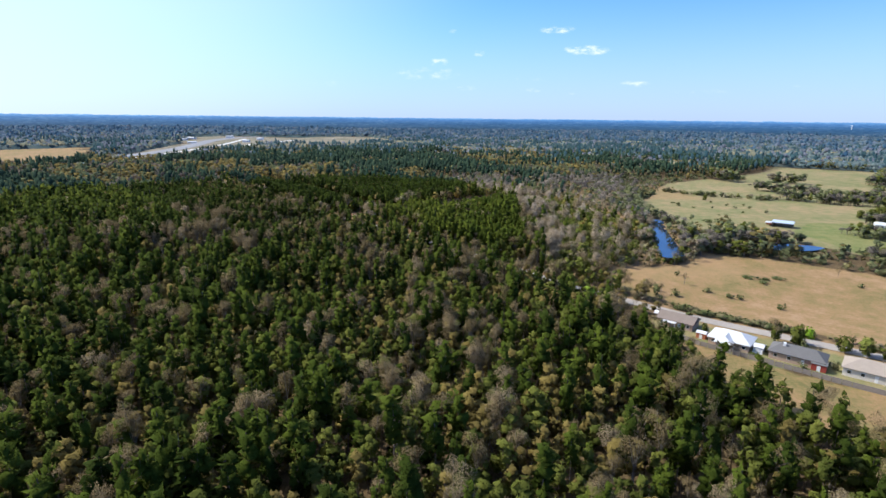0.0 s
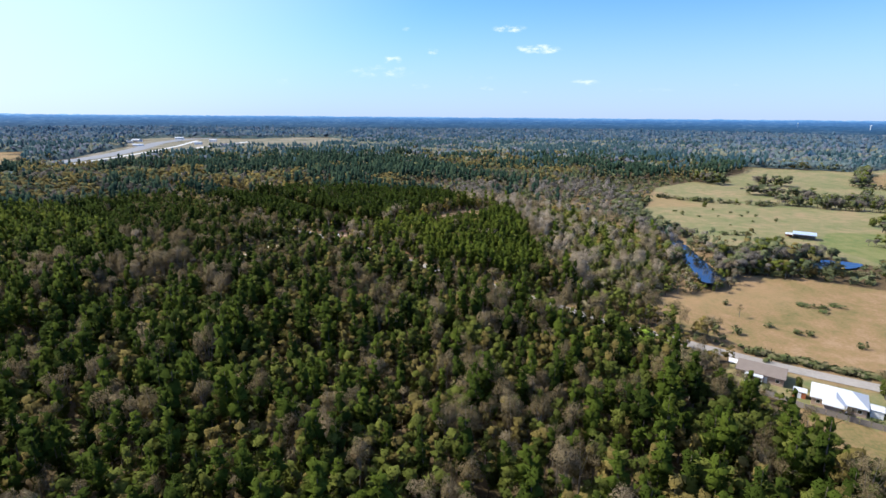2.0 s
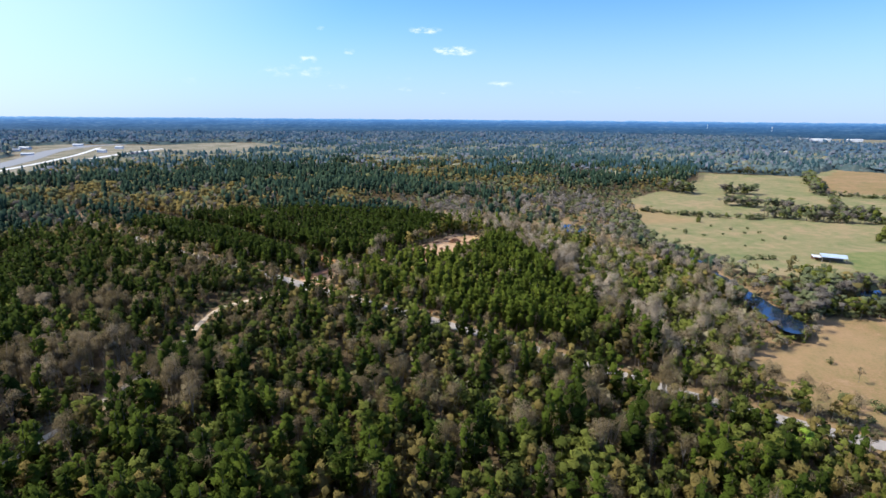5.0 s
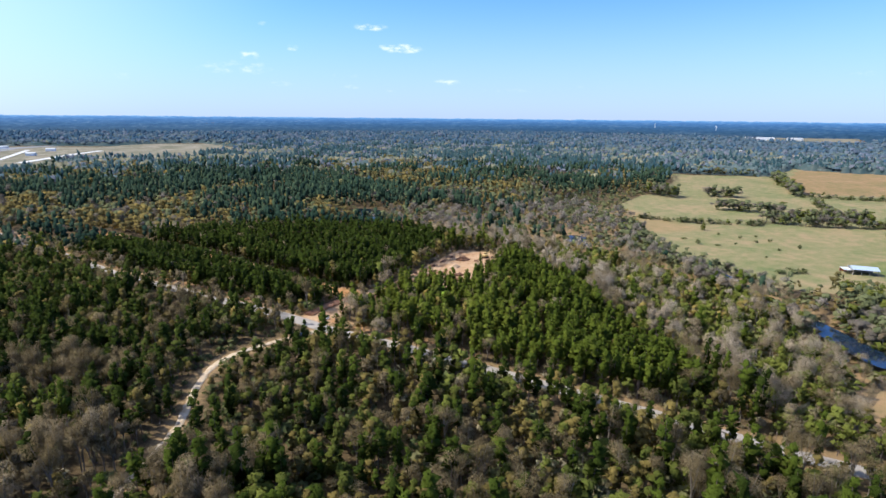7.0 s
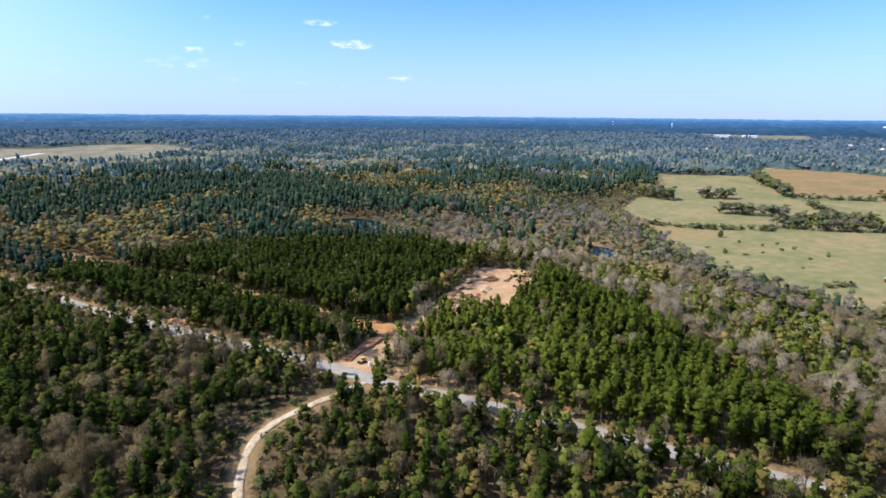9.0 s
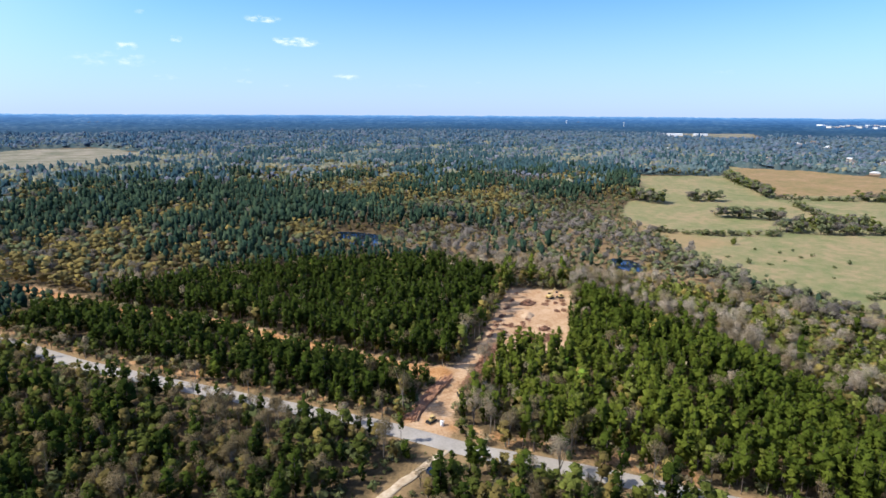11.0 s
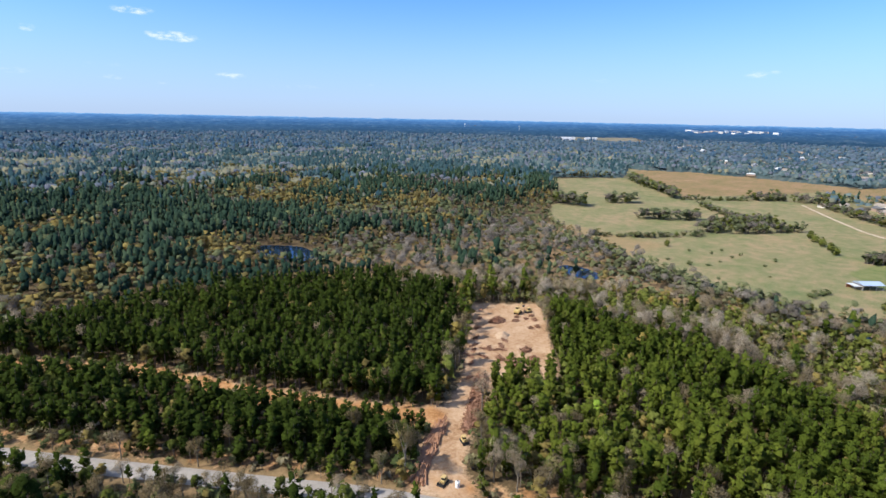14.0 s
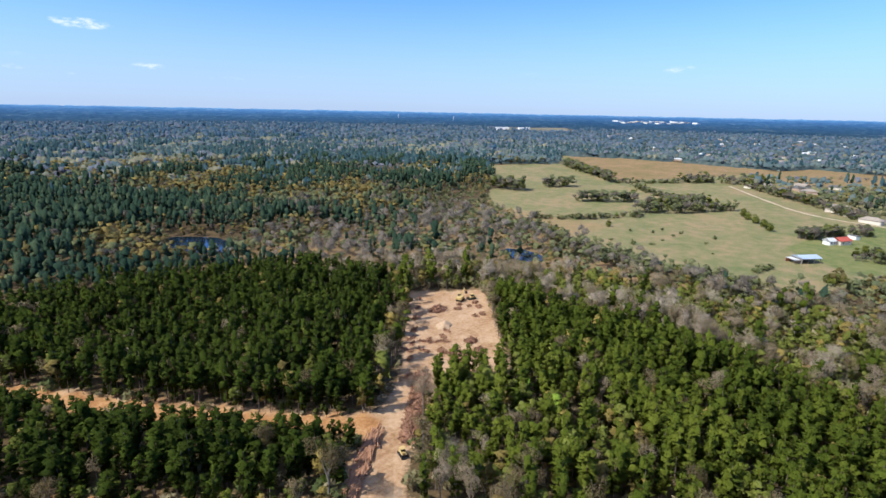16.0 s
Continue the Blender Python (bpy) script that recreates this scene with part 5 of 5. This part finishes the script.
# ---- barn and farmyard ----
barn = base("pole_barn", 233, 358, -38, 0.1)
part("roof", hip_roof(12, 8, 3.2, 1.3, 0.4, 0, 0.12), ROOF_BLUE, barn, "pale blue-grey metal roof")
part("wall", boxes((-6, 6, 3.8, 4.0, -0.5, 3.1), (-6, -5.8, -4.0, 3.8, -0.5, 3.1)), GREY_WOOD, barn)
part("lean_to_roof", boxes((-10.4, -6.3, -3.5, 3.5, 2.3, 2.45)), ROOF_WHITE, barn, "white metal lean-to roof")
part("lean_to_wall", boxes((-10.3, -6.4, 3.2, 3.4, -0.5, 2.28)), RUST, barn, "faded red board wall")
for i in range(4):
    part("post", boxes((-5.9 + i * 3.85, -5.65 + i * 3.85, -3.9, -3.65, -0.5, 3.1)), GREY_WOOD, barn)
for sy in (-3.2, 2.9):
    part("post", boxes((-10.2, -10.0, sy, sy + 0.2, -0.5, 2.28)), GREY_WOOD, barn)
tagged(barn, "open pole barn with a pale metal roof in the pasture", "barn")
house("red_roof_house", 305, 351, 150, 9.5, 7, 2.7, 2.0, 0, CREAM, ROOF_RED, "farmhouse with a red metal roof", simple=False)
house("white_farmhouse", 297.6, 356.2, 150, 5.5, 5, 2.6, 1.7, 0, WHITE, ROOF_WHITE, "small white house beside the red-roofed farmhouse")
shed("yard_shed", 330, 347, 60, 6, 4, 2.4, WHITE, ROOF_GREY, "white yard shed with a grey roof")

# ---- houses of the settlement beyond the fields ----
rng = random.Random(7)
WALLS, ROOFS = [BRICK, CREAM, WHITE], [ROOF_GREY, ROOF_BROWN, ROOF_TAN, ROOF_WHITE]
NAMES = {ROOF_GREY: "grey", ROOF_BROWN: "brown", ROOF_TAN: "tan", ROOF_WHITE: "white"}
for x, y in VILLAGE:
    r = rng.choice(ROOFS[:3] if x < 700 else [ROOF_WHITE, ROOF_TAN])
    house("settlement_house", x, y, rng.uniform(0, 180), rng.uniform(12, 16), rng.uniform(8, 10), 2.8, 2.3, rng.choice([0, 4.5]), rng.choice(WALLS[:2]), r,
          f"house with a {NAMES[r]} roof among trees beyond the fields", group="settlement houses", simple=True)
for x, y in FAR_HOUSES:
    r = rng.choice([ROOF_WHITE, ROOF_WHITE, ROOF_BROWN, ROOF_GREY, ROOF_TAN] if x > 1050 else [ROOF_BROWN, ROOF_GREY, ROOF_TAN])
    house("settlement_house", x, y, rng.uniform(0, 180), rng.uniform(10, 17), rng.uniform(8, 11), 4.0, 2.6, rng.choice([0, 4.5]), rng.choice(WALLS[:2]), r,
          f"distant house with a {NAMES[r]} roof among trees", group="settlement houses", simple=True)

# ---- road works far to the west ----
CONCRETE = plain("pale_concrete", (0.58, 0.57, 0.54), 0.85)
GREY_ROAD = plain("grey_new_asphalt", (0.2, 0.205, 0.21), 0.85)
tagged(strip("carriageway", [(-548, 862), (-540, 1060), (-558, 1200), (-598, 1400), (-592, 1570), (-540, 1640)], 34, GREY_ROAD, 0.5, step=12), "wide grey carriageway under construction", "road", kind="structure")
tagged(strip("carriageway", [(-512, 862), (-507, 1010), (-506, 1139), (-514, 1290), (-544, 1500)], 9, CONCRETE, 0.6, step=12), "pale concrete strip beside the new carriageway", "road", kind="structure")
tagged(strip("carriageway", [(-462, 1216), (-436, 1381), (-410, 1490)], 14, CONCRETE, 0.6, step=12), "pale concrete strip on the bare works", "road", kind="structure")
rng = random.Random(3)
for x, y in [(-655, 1338), (-600, 1302), (-497, 1376), (-672, 1456), (-667, 1398), (-610, 1561), (-499, 1488)]:
    w, d, hh = rng.uniform(12, 26), rng.uniform(8, 14), rng.uniform(3, 4.5)
    e = base("depot_building", x, y, rng.uniform(-30, 30))
    part("wall", shell(w, d, hh), WHITE, e)
    part("roof", hip_roof(w, d, hh, 1.6, 0.5, 0), ROOF_WHITE, e)
    tagged(e, "white metal depot building on the bare works", "building", "depot buildings")

for x, y, w, turn in [(1590, 1630, 90, -40), (1672, 1560, 46, -40), (1520, 1560, 30, -35)]:
    e = base("long_shed", x, y, turn)
    part("wall", shell(w, 18, 6.0, gable=2.2), WHITE, e)
    part("roof", hip_roof(w, 18, 6.0, 2.4, 0.6, 0), ROOF_WHITE, e)
    tagged(e, "long white metal shed beside the bare field", "shed", "long sheds")

# ---- building site: machines, piles ----
def loader(x, y, turn, name="track_loader", size=1.0):
    e = base(name, x, y, turn, 0.06, size)
    part("body", boxes((-1.3, 0.9, -0.65, 0.65, 0.55, 1.25), (-1.4, -0.4, -0.55, 0.55, 1.25, 1.6), bev=0.06), YELLOW, e)
    cab = part("cab", boxes((-0.5, 0.5, -0.5, 0.5, 1.2, 2.1), bev=0.05), DARK_GLASS, e, "dark glazed cab")
    part("cab_roof", boxes((-0.75, 0.7, -0.65, 0.65, 2.1, 2.25), bev=0.04), YELLOW, cab, "yellow cab roof")
    for sy in (-1, 1):
        bm = boxes((-1.5, 1.2, sy * 0.9 - 0.22, sy * 0.9 + 0.22, 0.0, 0.75), bev=0.2)
        part("track", bm, RUBBER, e, "black crawler track")
        bm = bmesh.new()
        tube(bm, (-1.1, sy * 0.58, 1.5), (1.5, sy * 0.58, 0.7), 0.1, 0.08, 6)
        part("lift_arm", bm, YELLOW, e)
    bm = boxes((1.5, 1.62, -1.1, 1.1, 0.1, 0.9), (1.62, 2.1, -1.1, 1.1, 0.1, 0.2), (1.62, 2.0, -1.1, -1.02, 0.1, 0.7), (1.62, 2.0, 1.02, 1.1, 0.1, 0.7))
    part("bucket", bm, STEEL, e, "dark steel bucket")
    return tagged(e, "yellow crawler loader on the bare clay", "loader", "site machines")


loader(-64.0, 380.5, 200, size=0.9)
loader(-48.0, 390.5, 250, size=0.9)


def excavator(x, y, turn):
    e = base("excavator", x, y, turn, 0.06)
    for sy in (-1, 1):
        part("track", boxes((-1.9, 1.9, sy * 1.15 - 0.3, sy * 1.15 + 0.3, 0, 0.9), bev=0.25), RUBBER, e, "black crawler track")
    part("house", boxes((-2.2, 1.3, -1.3, 1.3, 1.0, 2.1), bev=0.1), YELLOW, e)
    cab = part("cab", boxes((0.0, 1.4, 0.3, 1.3, 2.1, 3.0), bev=0.08), DARK_GLASS, e, "dark glazed cab")
    part("cab_roof", boxes((-0.05, 1.45, 0.25, 1.35, 3.0, 3.1)), YELLOW, cab)
    for n, a, b, r in (("boom", (1.0, -0.2, 1.8), (4.2, -0.2, 4.6), 0.28), ("stick", (4.2, -0.2, 4.6), (6.6, -0.2, 2.4), 0.2)):
        bm = bmesh.new()
        tube(bm, a, b, r, r * 0.75, 6)
        part(n, bm, YELLOW, e)
    part("bucket", boxes((6.2, 7.1, -0.7, 0.3, 1.3, 2.3), bev=0.15), STEEL, e, "dark steel bucket")
    return tagged(e, "yellow excavator at work on the cleared plot", "excavator", "site machines")


excavator(42, 452, 20)
loader(47.5, 450, 160, "bulldozer", 1.05)["label"] = "yellow bulldozer on the cleared plot"

tank = base("white_tank", -62.2, 377.2, 0, 0.05)
bm = bmesh.new()
tube(bm, (0, 0, 0), (0, 0, 1.5), 0.62, 0.62, 14)
tube(bm, (0, 0, 1.5), (0, 0, 1.75), 0.6, 0.2, 14)
part("tank", bm, WHITE, tank)
bm = bmesh.new()
tube(bm, (0, 0, 1.74), (0, 0, 1.86), 0.2, 0.2, 10)
part("lid", bm, STEEL, tank)
tagged(tank, "white plastic tank at the site entrance", "tank")


def pickup(x, y, turn):
    e = base("pickup_truck", x, y, turn, 0.35)
    body = part("body", boxes((-2.7, 2.7, -0.95, 0.95, 0.45, 1.05), (-2.7, -2.6, -0.95, 0.95, 1.05, 1.4), (-2.6, -0.6, -0.95, -0.85, 1.05, 1.4), (-2.6, -0.6, 0.85, 0.95, 1.05, 1.4), bev=0.04), BLUE_PAINT, e)
    bm = boxes((-0.6, 1.3, -0.85, 0.85, 1.05, 1.8))
    for v in bm.verts:
        if v.co.z > 1.5:
            v.co.x = -0.45 if v.co.x < 0 else 0.75
            v.co.y *= 0.85
    cab = part("cab", bm, DARK_GLASS, e, "dark tinted windows")
    part("cab_roof", boxes((-0.47, 0.77, -0.73, 0.73, 1.8, 1.86)), BLUE_PAINT, cab)
    for sx in (-1.7, 1.75):
        for sy in (-1, 1):
            bm = bmesh.new()
            tube(bm, (sx, sy * 0.72, 0.38), (sx, sy * 0.98, 0.38), 0.38, 0.38, 14)
            part("wheel", bm, RUBBER, e, "black tyre")
    return tagged(e, "dark blue pickup truck parked by the junction", "truck")


pickup(-74.5, 359.5, 35)


def log_pile(x0, y0, x1, y1, n, seed, label):
    """Felled stems dropped roughly side by side."""
    rng = random.Random(seed)
    e = base("log_pile", (x0 + x1) / 2, (y0 + y1) / 2, 0)
    o = Vector(e.matrix_world.translation)
    data = []
    for k in range(5):
        bm = bmesh.new()
        tube(bm, (-2.8 - 0.3 * k, 0, 0), (2.8 + 0.2 * k, 0.1 * k, 0.05), 0.19 + 0.02 * k, 0.1 + 0.015 * k, 7)
        log = part("log", bm, LOG, e)
        data.append(log.data)
        bpy.data.objects.remove(log)
    a0 = math.degrees(math.atan2(y1 - y0, x1 - x0))
    for i in range(n):
        u = rng.random()
        x, y = x0 + (x1 - x0) * u + rng.uniform(-1.5, 1.5), y0 + (y1 - y0) * u + rng.uniform(-1.5, 1.5)
        lg = new("log", data[rng.randrange(5)])
        lg.parent = e
        lg.matrix_basis = Matrix.Translation(Vector((x, y, land(x, y) + rng.uniform(0.15, 0.9))) - o) @ pose(0, 0, 0, 0, rng.uniform(-5, 5), a0 + rng.gauss(0, 10))
    return tagged(e, label, "log pile")


log_pile(-67.5, 386.5, -47.5, 401.5, 190, 2, "long pile of felled reddish-brown pine logs beside the clay drive")


def brush_heap(x, y, wx, wy, hz, n, seed, label, turn=0, mat=None):
    """A heap of torn branches and roots: many short sticks over a low core."""
    rng = np.random.RandomState(seed)
    e = base("brush_heap", x, y, turn)
    a, r = rng.uniform(0, 6.283, n), np.sqrt(rng.rand(n))
    c = np.stack([wx * r * np.cos(a), wy * r * np.sin(a), hz * (1 - r ** 1.6) * rng.uniform(0.2, 1, n)], 1)
    out = np.stack([np.cos(a), np.sin(a), rng.uniform(-0.2, 0.8, n)], 1)
    v, f, _ = leaves(rng, c, 1.5, 0.28, out * 0.5)
    sticks = new("tangle", mesh_from("tangle", v, f, [mat or BRUSH], rng.rand(len(v))))
    sticks.parent = e
    bm = bmesh.new()
    bmesh.ops.create_icosphere(bm, subdivisions=3, radius=1.0)
    for q in bm.verts:
        k = 0.72 + 0.3 * noise.noise(q.co * 2.3 + Vector((seed, 0, 0)))
        q.co = Vector((q.co.x * wx * k, q.co.y * wy * k, max(-0.2, q.co.z * hz * 0.8 * k)))
    part("core", bm, mat or BRUSH, e)
    return tagged(e, label, "brush pile")


brush_heap(27, 451, 4.5, 3.2, 2.6, 420, 11, "heap of grey-brown torn brush on the cleared plot")
brush_heap(-1, 414.5, 5.0, 3.5, 1.5, 360, 12, "low heap of reddish brush at the plot's edge", 40)
brush_heap(34, 446, 2.0, 1.5, 0.9, 120, 13, "small heap of broken roots on the bare ground")
for i in range(7):
    u = i / 6
    brush_heap(-41 + 23 * u, 395.5 + 19 * u, 5.0, 2.7, 1.4, 380, 20 + i, "windrow of reddish-brown brush along the clay drive", 40)
for i, (x, y, wx, wy, hz, a) in enumerate([(45, 446, 1.6, 1.2, 0.9, 0), (42, 441.5, 1.8, 1.1, 0.8, 30), (36.5, 435, 1.7, 1.2, 1.0, 60), (38, 449, 1.3, 1.0, 0.8, 0), (40, 445, 1.2, 0.9, 0.7, 10), (33, 436, 1.5, 1.0, 0.9, 80), (13.5, 421.5, 3.0, 2.4, 1.5, 20), (8, 413.5, 5.0, 2.6, 1.1, 30), (1, 417, 5.0, 2.8, 1.0, 60), (0, 423, 3.0, 1.6, 0.5, 60), (2, 432, 4.2, 0.9, 0.4, 125), (6, 428, 2.6, 0.8, 0.4, 120)]):
    brush_heap(x, y, wx, wy, hz, int(60 + 22 * wx * wy), 60 + i, "heap of reddish-brown stumps and brush on the bare plot", a)
for i in range(7):
    u = i / 6
    brush_heap(-22 + 52 * u + 1.4, 419 + 48 * u - 0.6, 2.0, 0.7, 0.45, 90, 80 + i, "torn brush pushed against the edge of the pines", 15 + 9 * (i % 4))
for i, (x, y) in enumerate([(0, 438), (6, 443), (14, 451), (3, 432), (9, 431), (14, 434), (-8, 432), (-4, 428)]):
    brush_heap(x, y, 3.0, 0.9, 0.4, 90, 40 + i, "scattered stems and bark on the bare plot", 10 + 13 * i)

mound = base("sand_mound", 17, 438, 20)
bm = bmesh.new()
bmesh.ops.create_icosphere(bm, subdivisions=4, radius=1.0)
for q in bm.verts:
    k = 1 + 0.25 * noise.noise(q.co * 1.8)
    r = math.hypot(q.co.x, q.co.y)
    q.co = Vector((q.co.x * 4.2 * k, q.co.y * 3.0 * k, -0.2 if q.co.z < 0 else 2.0 * max(0, 1 - r) * k))
part("sand", bm, MOUND, mound)
tagged(mound, "low mound of loose yellow sand on the cleared plot", "mound")

# ---- single trees and shrubs ----
def shrub_mesh(kind, v):
    trunk, crown = SHAPES[kind, 0, v]
    return (mesh_from("trunk", trunk[0], trunk[1], [STEM[kind]], normals=trunk[2]), mesh_from("crown", crown[0], crown[1], [LEAF[kind]], np.full(len(crown[0]), (0.05 + 0.1 * v) if kind == "green" else (0.04 + 0.08 * v) if kind in ("pine", "bare", "ochre") else 0.1 + 0.13 * v), normals=crown[2]))


TREE_MESH = {(k, v): shrub_mesh(k, v) for k in KINDS for v in range(5)}
TREE_MESH["green", 5] = (TREE_MESH["green", 4][0], mesh_from("crown", SHAPES["green", 0, 4][1][0], SHAPES["green", 0, 4][1][1], [LEAF["green"]], np.full(len(SHAPES["green", 0, 4][1][0]), 1.0), normals=SHAPES["green", 0, 4][1][2]))
TREE_NAME = {"pine": "pine_tree", "bush": "woodland_shrub", "bare": "bare_tree", "ochre": "budding_tree", "green": "leafy_tree"}
TREE_LABEL = {"pine": "dark green pine with a bare lower trunk", "bare": "leafless grey-brown hardwood with fine twigs",
              "bush": "olive green shrub growing between the trees", "ochre": "hardwood with yellow-brown spring buds", "green": "hardwood with olive green leaves"}
for v in range(3):                                         # full, dense crowns of trees that stand alone
    t_, c_ = bush_shape(110 + v, 230, 0.62, 4)
    for n, tone in (("full", 0.2 + 0.15 * v), ("fresh", 0.99)):
        TREE_MESH[n, v] = (mesh_from("trunk", t_[0], t_[1], [BARK], normals=t_[2]), mesh_from("crown", c_[0], c_[1], [GREEN], np.full(len(c_[0]), tone), normals=c_[2]))
FULL["full"] = FULL["fresh"] = 4.0
MASTER = {}


def tree(kind, v, x, y, h, wide=1.0, turn=0.0, name="", label="", group="", sink=0.0):
    """One tree of its own: trunk and crown."""
    s = h / FULL[kind]
    m = pose(x, y, land(x, y) - sink, 0, 0, turn) @ Matrix.Diagonal((wide, wide, s, 1))
    name, label = name or TREE_NAME[kind], label or TREE_LABEL[kind]
    key = (kind, v, name)
    if key not in MASTER:
        e = new(name)
        for n, me in zip(("trunk", "crown"), TREE_MESH[kind, v]):
            p = new(n, me)
            p.parent = e
        MASTER[key] = e
        e.matrix_world = m
    else:
        e = copy_thing(MASTER[key], Matrix())
        e.matrix_basis = m
    return tagged(e, label, "shrub" if kind == "bush" or h < 4 else "tree", group)


rng = random.Random(12)
for x, y, k, h in zip(*singles):
    kind = KINDS[k]
    s = h / FULL[kind]
    tree(kind, rng.randrange(5), float(x), float(y), float(h), s ** 0.6 * rng.uniform(0.85, 1.25), rng.uniform(0, 360), group="trees of the near woods")

PASTURE = "shrubs in the pasture"
for x, y, h, w in [(235, 463, 2.6, 0.45), (242, 450, 2.2, 0.5), (256, 449, 2.4, 0.45), (242, 436, 2.2, 0.5), (253, 435, 2.8, 0.5), (199, 445, 4.2, 0.7), (208, 437, 1.3, 0.8),
                   (223, 436, 1.8, 0.35), (254, 413, 3.4, 0.5), (236, 413, 2.0, 0.45), (211, 401, 1.4, 0.35), (201, 461, 1.5, 0.8), (189, 373, 2.8, 1.1), (196, 371, 3.2, 1.1), (201, 369, 3.4, 1.0)]:
    tree("bush", rng.randrange(2), x, y, h, w * 1.5, rng.uniform(0, 360), "field_shrub", "dark green shrub standing alone in the pasture", PASTURE)
for x, y, h, w in [(117.6, 255.7, 2.8, 0.5), (99.4, 234.8, 4.5, 0.7), (105.5, 228, 4.0, 0.75), (122.6, 234, 2.2, 0.7), (151, 253, 1.8, 1.2), (158, 250, 1.6, 1.1), (165, 251.6, 1.7, 1.2),
                   (155, 246, 1.5, 0.9), (199, 241, 2.6, 0.5), (143.4, 213, 3.4, 0.65), (132.7, 225, 2.4, 0.7), (129, 226.5, 2.6, 0.7), (96.7, 229, 5.0, 0.7)]:
    tree("bush", rng.randrange(3), x, y, h, w * 1.4, rng.uniform(0, 360), "field_shrub", "olive shrub in the dry straw pasture", PASTURE)
for x, y, h, w, k, words in [(126.5, 176.5, 9.0, 1.15, "full", "big round olive tree beside the road"), (136, 183, 5.5, 0.8, "fresh", "small fresh green tree beyond the road"), (139.5, 170.5, 7.0, 1.1, "full", "full dark green tree beside the road"),
                             (144, 166, 8.0, 1.25, "fresh", "bright green tree beside the tan-roofed house"), (149, 163.5, 7.0, 1.1, "full", "full dark green tree beside the road"), (129, 178.5, 5.0, 0.9, "full", "dark olive tree beside the road"), (122, 181, 8.5, 0.95, "full", "tall olive tree beside the road")]:
    tree(k, rng.randrange(3), x, y, h, w * 1.5, rng.uniform(0, 360), "yard_tree", words, "yard trees")
for x, y, h, k in [(84, 190, 5, "bush"), (87.5, 186.5, 3.5, "bush"), (113, 171, 3, "bush"), (114.5, 168, 2.5, "bush"), (127, 158, 4, "bush"), (130, 155.5, 3.5, "green"), (126, 171.5, 5, "bush"), (147, 163, 7, "green"), (153, 160, 6, "bush"), (101, 205, 2.5, "bush"), (106, 167, 2, "bush"), (99, 172, 2.4, "bush"), (117, 158, 2.4, "bush")]:
    tree(k, rng.randrange(4), x, y, h, 0.8, rng.uniform(0, 360), "yard_shrub", "shrub in the yards behind the houses", "yard shrubs")
tree("bare", 1, 120.5, 179, 9.5, 1.2, 40, "yard_tree", "leafless spreading tree beside the road", "yard trees")
tree("full", 0, 98.2, 187.2, 4.6, 0.7, 10, "yard_tree", "small dark tree between two houses", "yard trees")
for x, y in [(116, 243.5), (197.5, 254.8), (100, 231)]:
    tree("bare", rng.randrange(5), x, y, 6.0, 0.5, rng.uniform(0, 360), "dead_tree", "dead grey tree standing in the pasture", "dead trees")
for i in range(44):
    u = i / 43
    x, y = 100 + 36 * u + rng.uniform(-1, 1), 213 - 27 * u + rng.uniform(-1.2, 1.2)
    tree("bush", rng.randrange(5), x, y, rng.uniform(1.6, 3.2), rng.uniform(0.8, 1.35), rng.uniform(0, 360), "hedge_shrub", "scrubby hedgerow shrub along the road", "roadside hedge")
for x, y, h, w in [(363, 426, 7, 1.2), (352, 418, 7, 1.2), (340, 410, 7.5, 1.2), (326, 401, 6.5, 1.2), (313, 394, 6.5, 1.2), (194, 340, 6, 1.5), (203, 338, 5, 1.3), (238, 481, 6, 0.8)]:
    tree("full", rng.randrange(3), x, y, h * 1.1, w * 1.7, rng.uniform(0, 360), "field_tree", "round dark green tree at the pasture's edge", "pasture trees")

for x, y, h in [(-12, 371, 10), (-22, 361, 9), (-9, 383, 9), (62, 214, 10)]:
    tree("green", 5, x, y, h, 1.15, rng.uniform(0, 360), "spring_tree", "hardwood in fresh lime green leaf among the pines", "spring trees")
for x, y, h in [(-32, 357, 8), (11, 341, 9), (-98, 380, 9), (-19, 189, 11), (-1, 128, 8), (-26, 364, 7)]:
    tree("ochre", 4, x, y, h, 1.15, rng.uniform(0, 360), "spring_tree", "hardwood with golden spring buds", "spring trees")

# ---- water towers and the town on the skyline ----
for x, y in [(1944, 2600), (1984, 2222)]:
    e = base("water_tower", x, y, 0)
    bm = bmesh.new()
    bmesh.ops.create_uvsphere(bm, u_segments=20, v_segments=12, radius=3.6)
    bmesh.ops.transform(bm, matrix=Matrix.LocRotScale((0, 0, 24), None, (1, 1, 0.75)), verts=bm.verts[:])
    part("tank", bm, WHITE, e)
    bm = bmesh.new()
    tube(bm, (0, 0, -1), (0, 0, 22), 1.2, 0.9, 12)
    part("pedestal", bm, WHITE, e)
    tagged(e, "white water tower above the far woods", "water tower", "water towers")
rng = random.Random(5)
for i in range(26):
    a = radians(58.5 + 7.0 * i / 25 + rng.uniform(-0.3, 0.3))
    r = rng.uniform(3150, 3500)
    w, d, hh = rng.uniform(18, 46), rng.uniform(18, 30), rng.uniform(8, 14)
    e = base("town_building", r * math.sin(a), r * math.cos(a), rng.uniform(-20, 20))
    part("wall", boxes((-w / 2, w / 2, -d / 2, d / 2, -2, hh)), rng.choice([WHITE, CREAM, BRICK]), e)
    part("roof", boxes((-w / 2 - 0.5, w / 2 + 0.5, -d / 2 - 0.5, d / 2 + 0.5, hh + 0.01, hh + 1.2)), ROOF_WHITE, e)
    tagged(e, "pale flat-roofed town building on the skyline", "building", "town buildings")
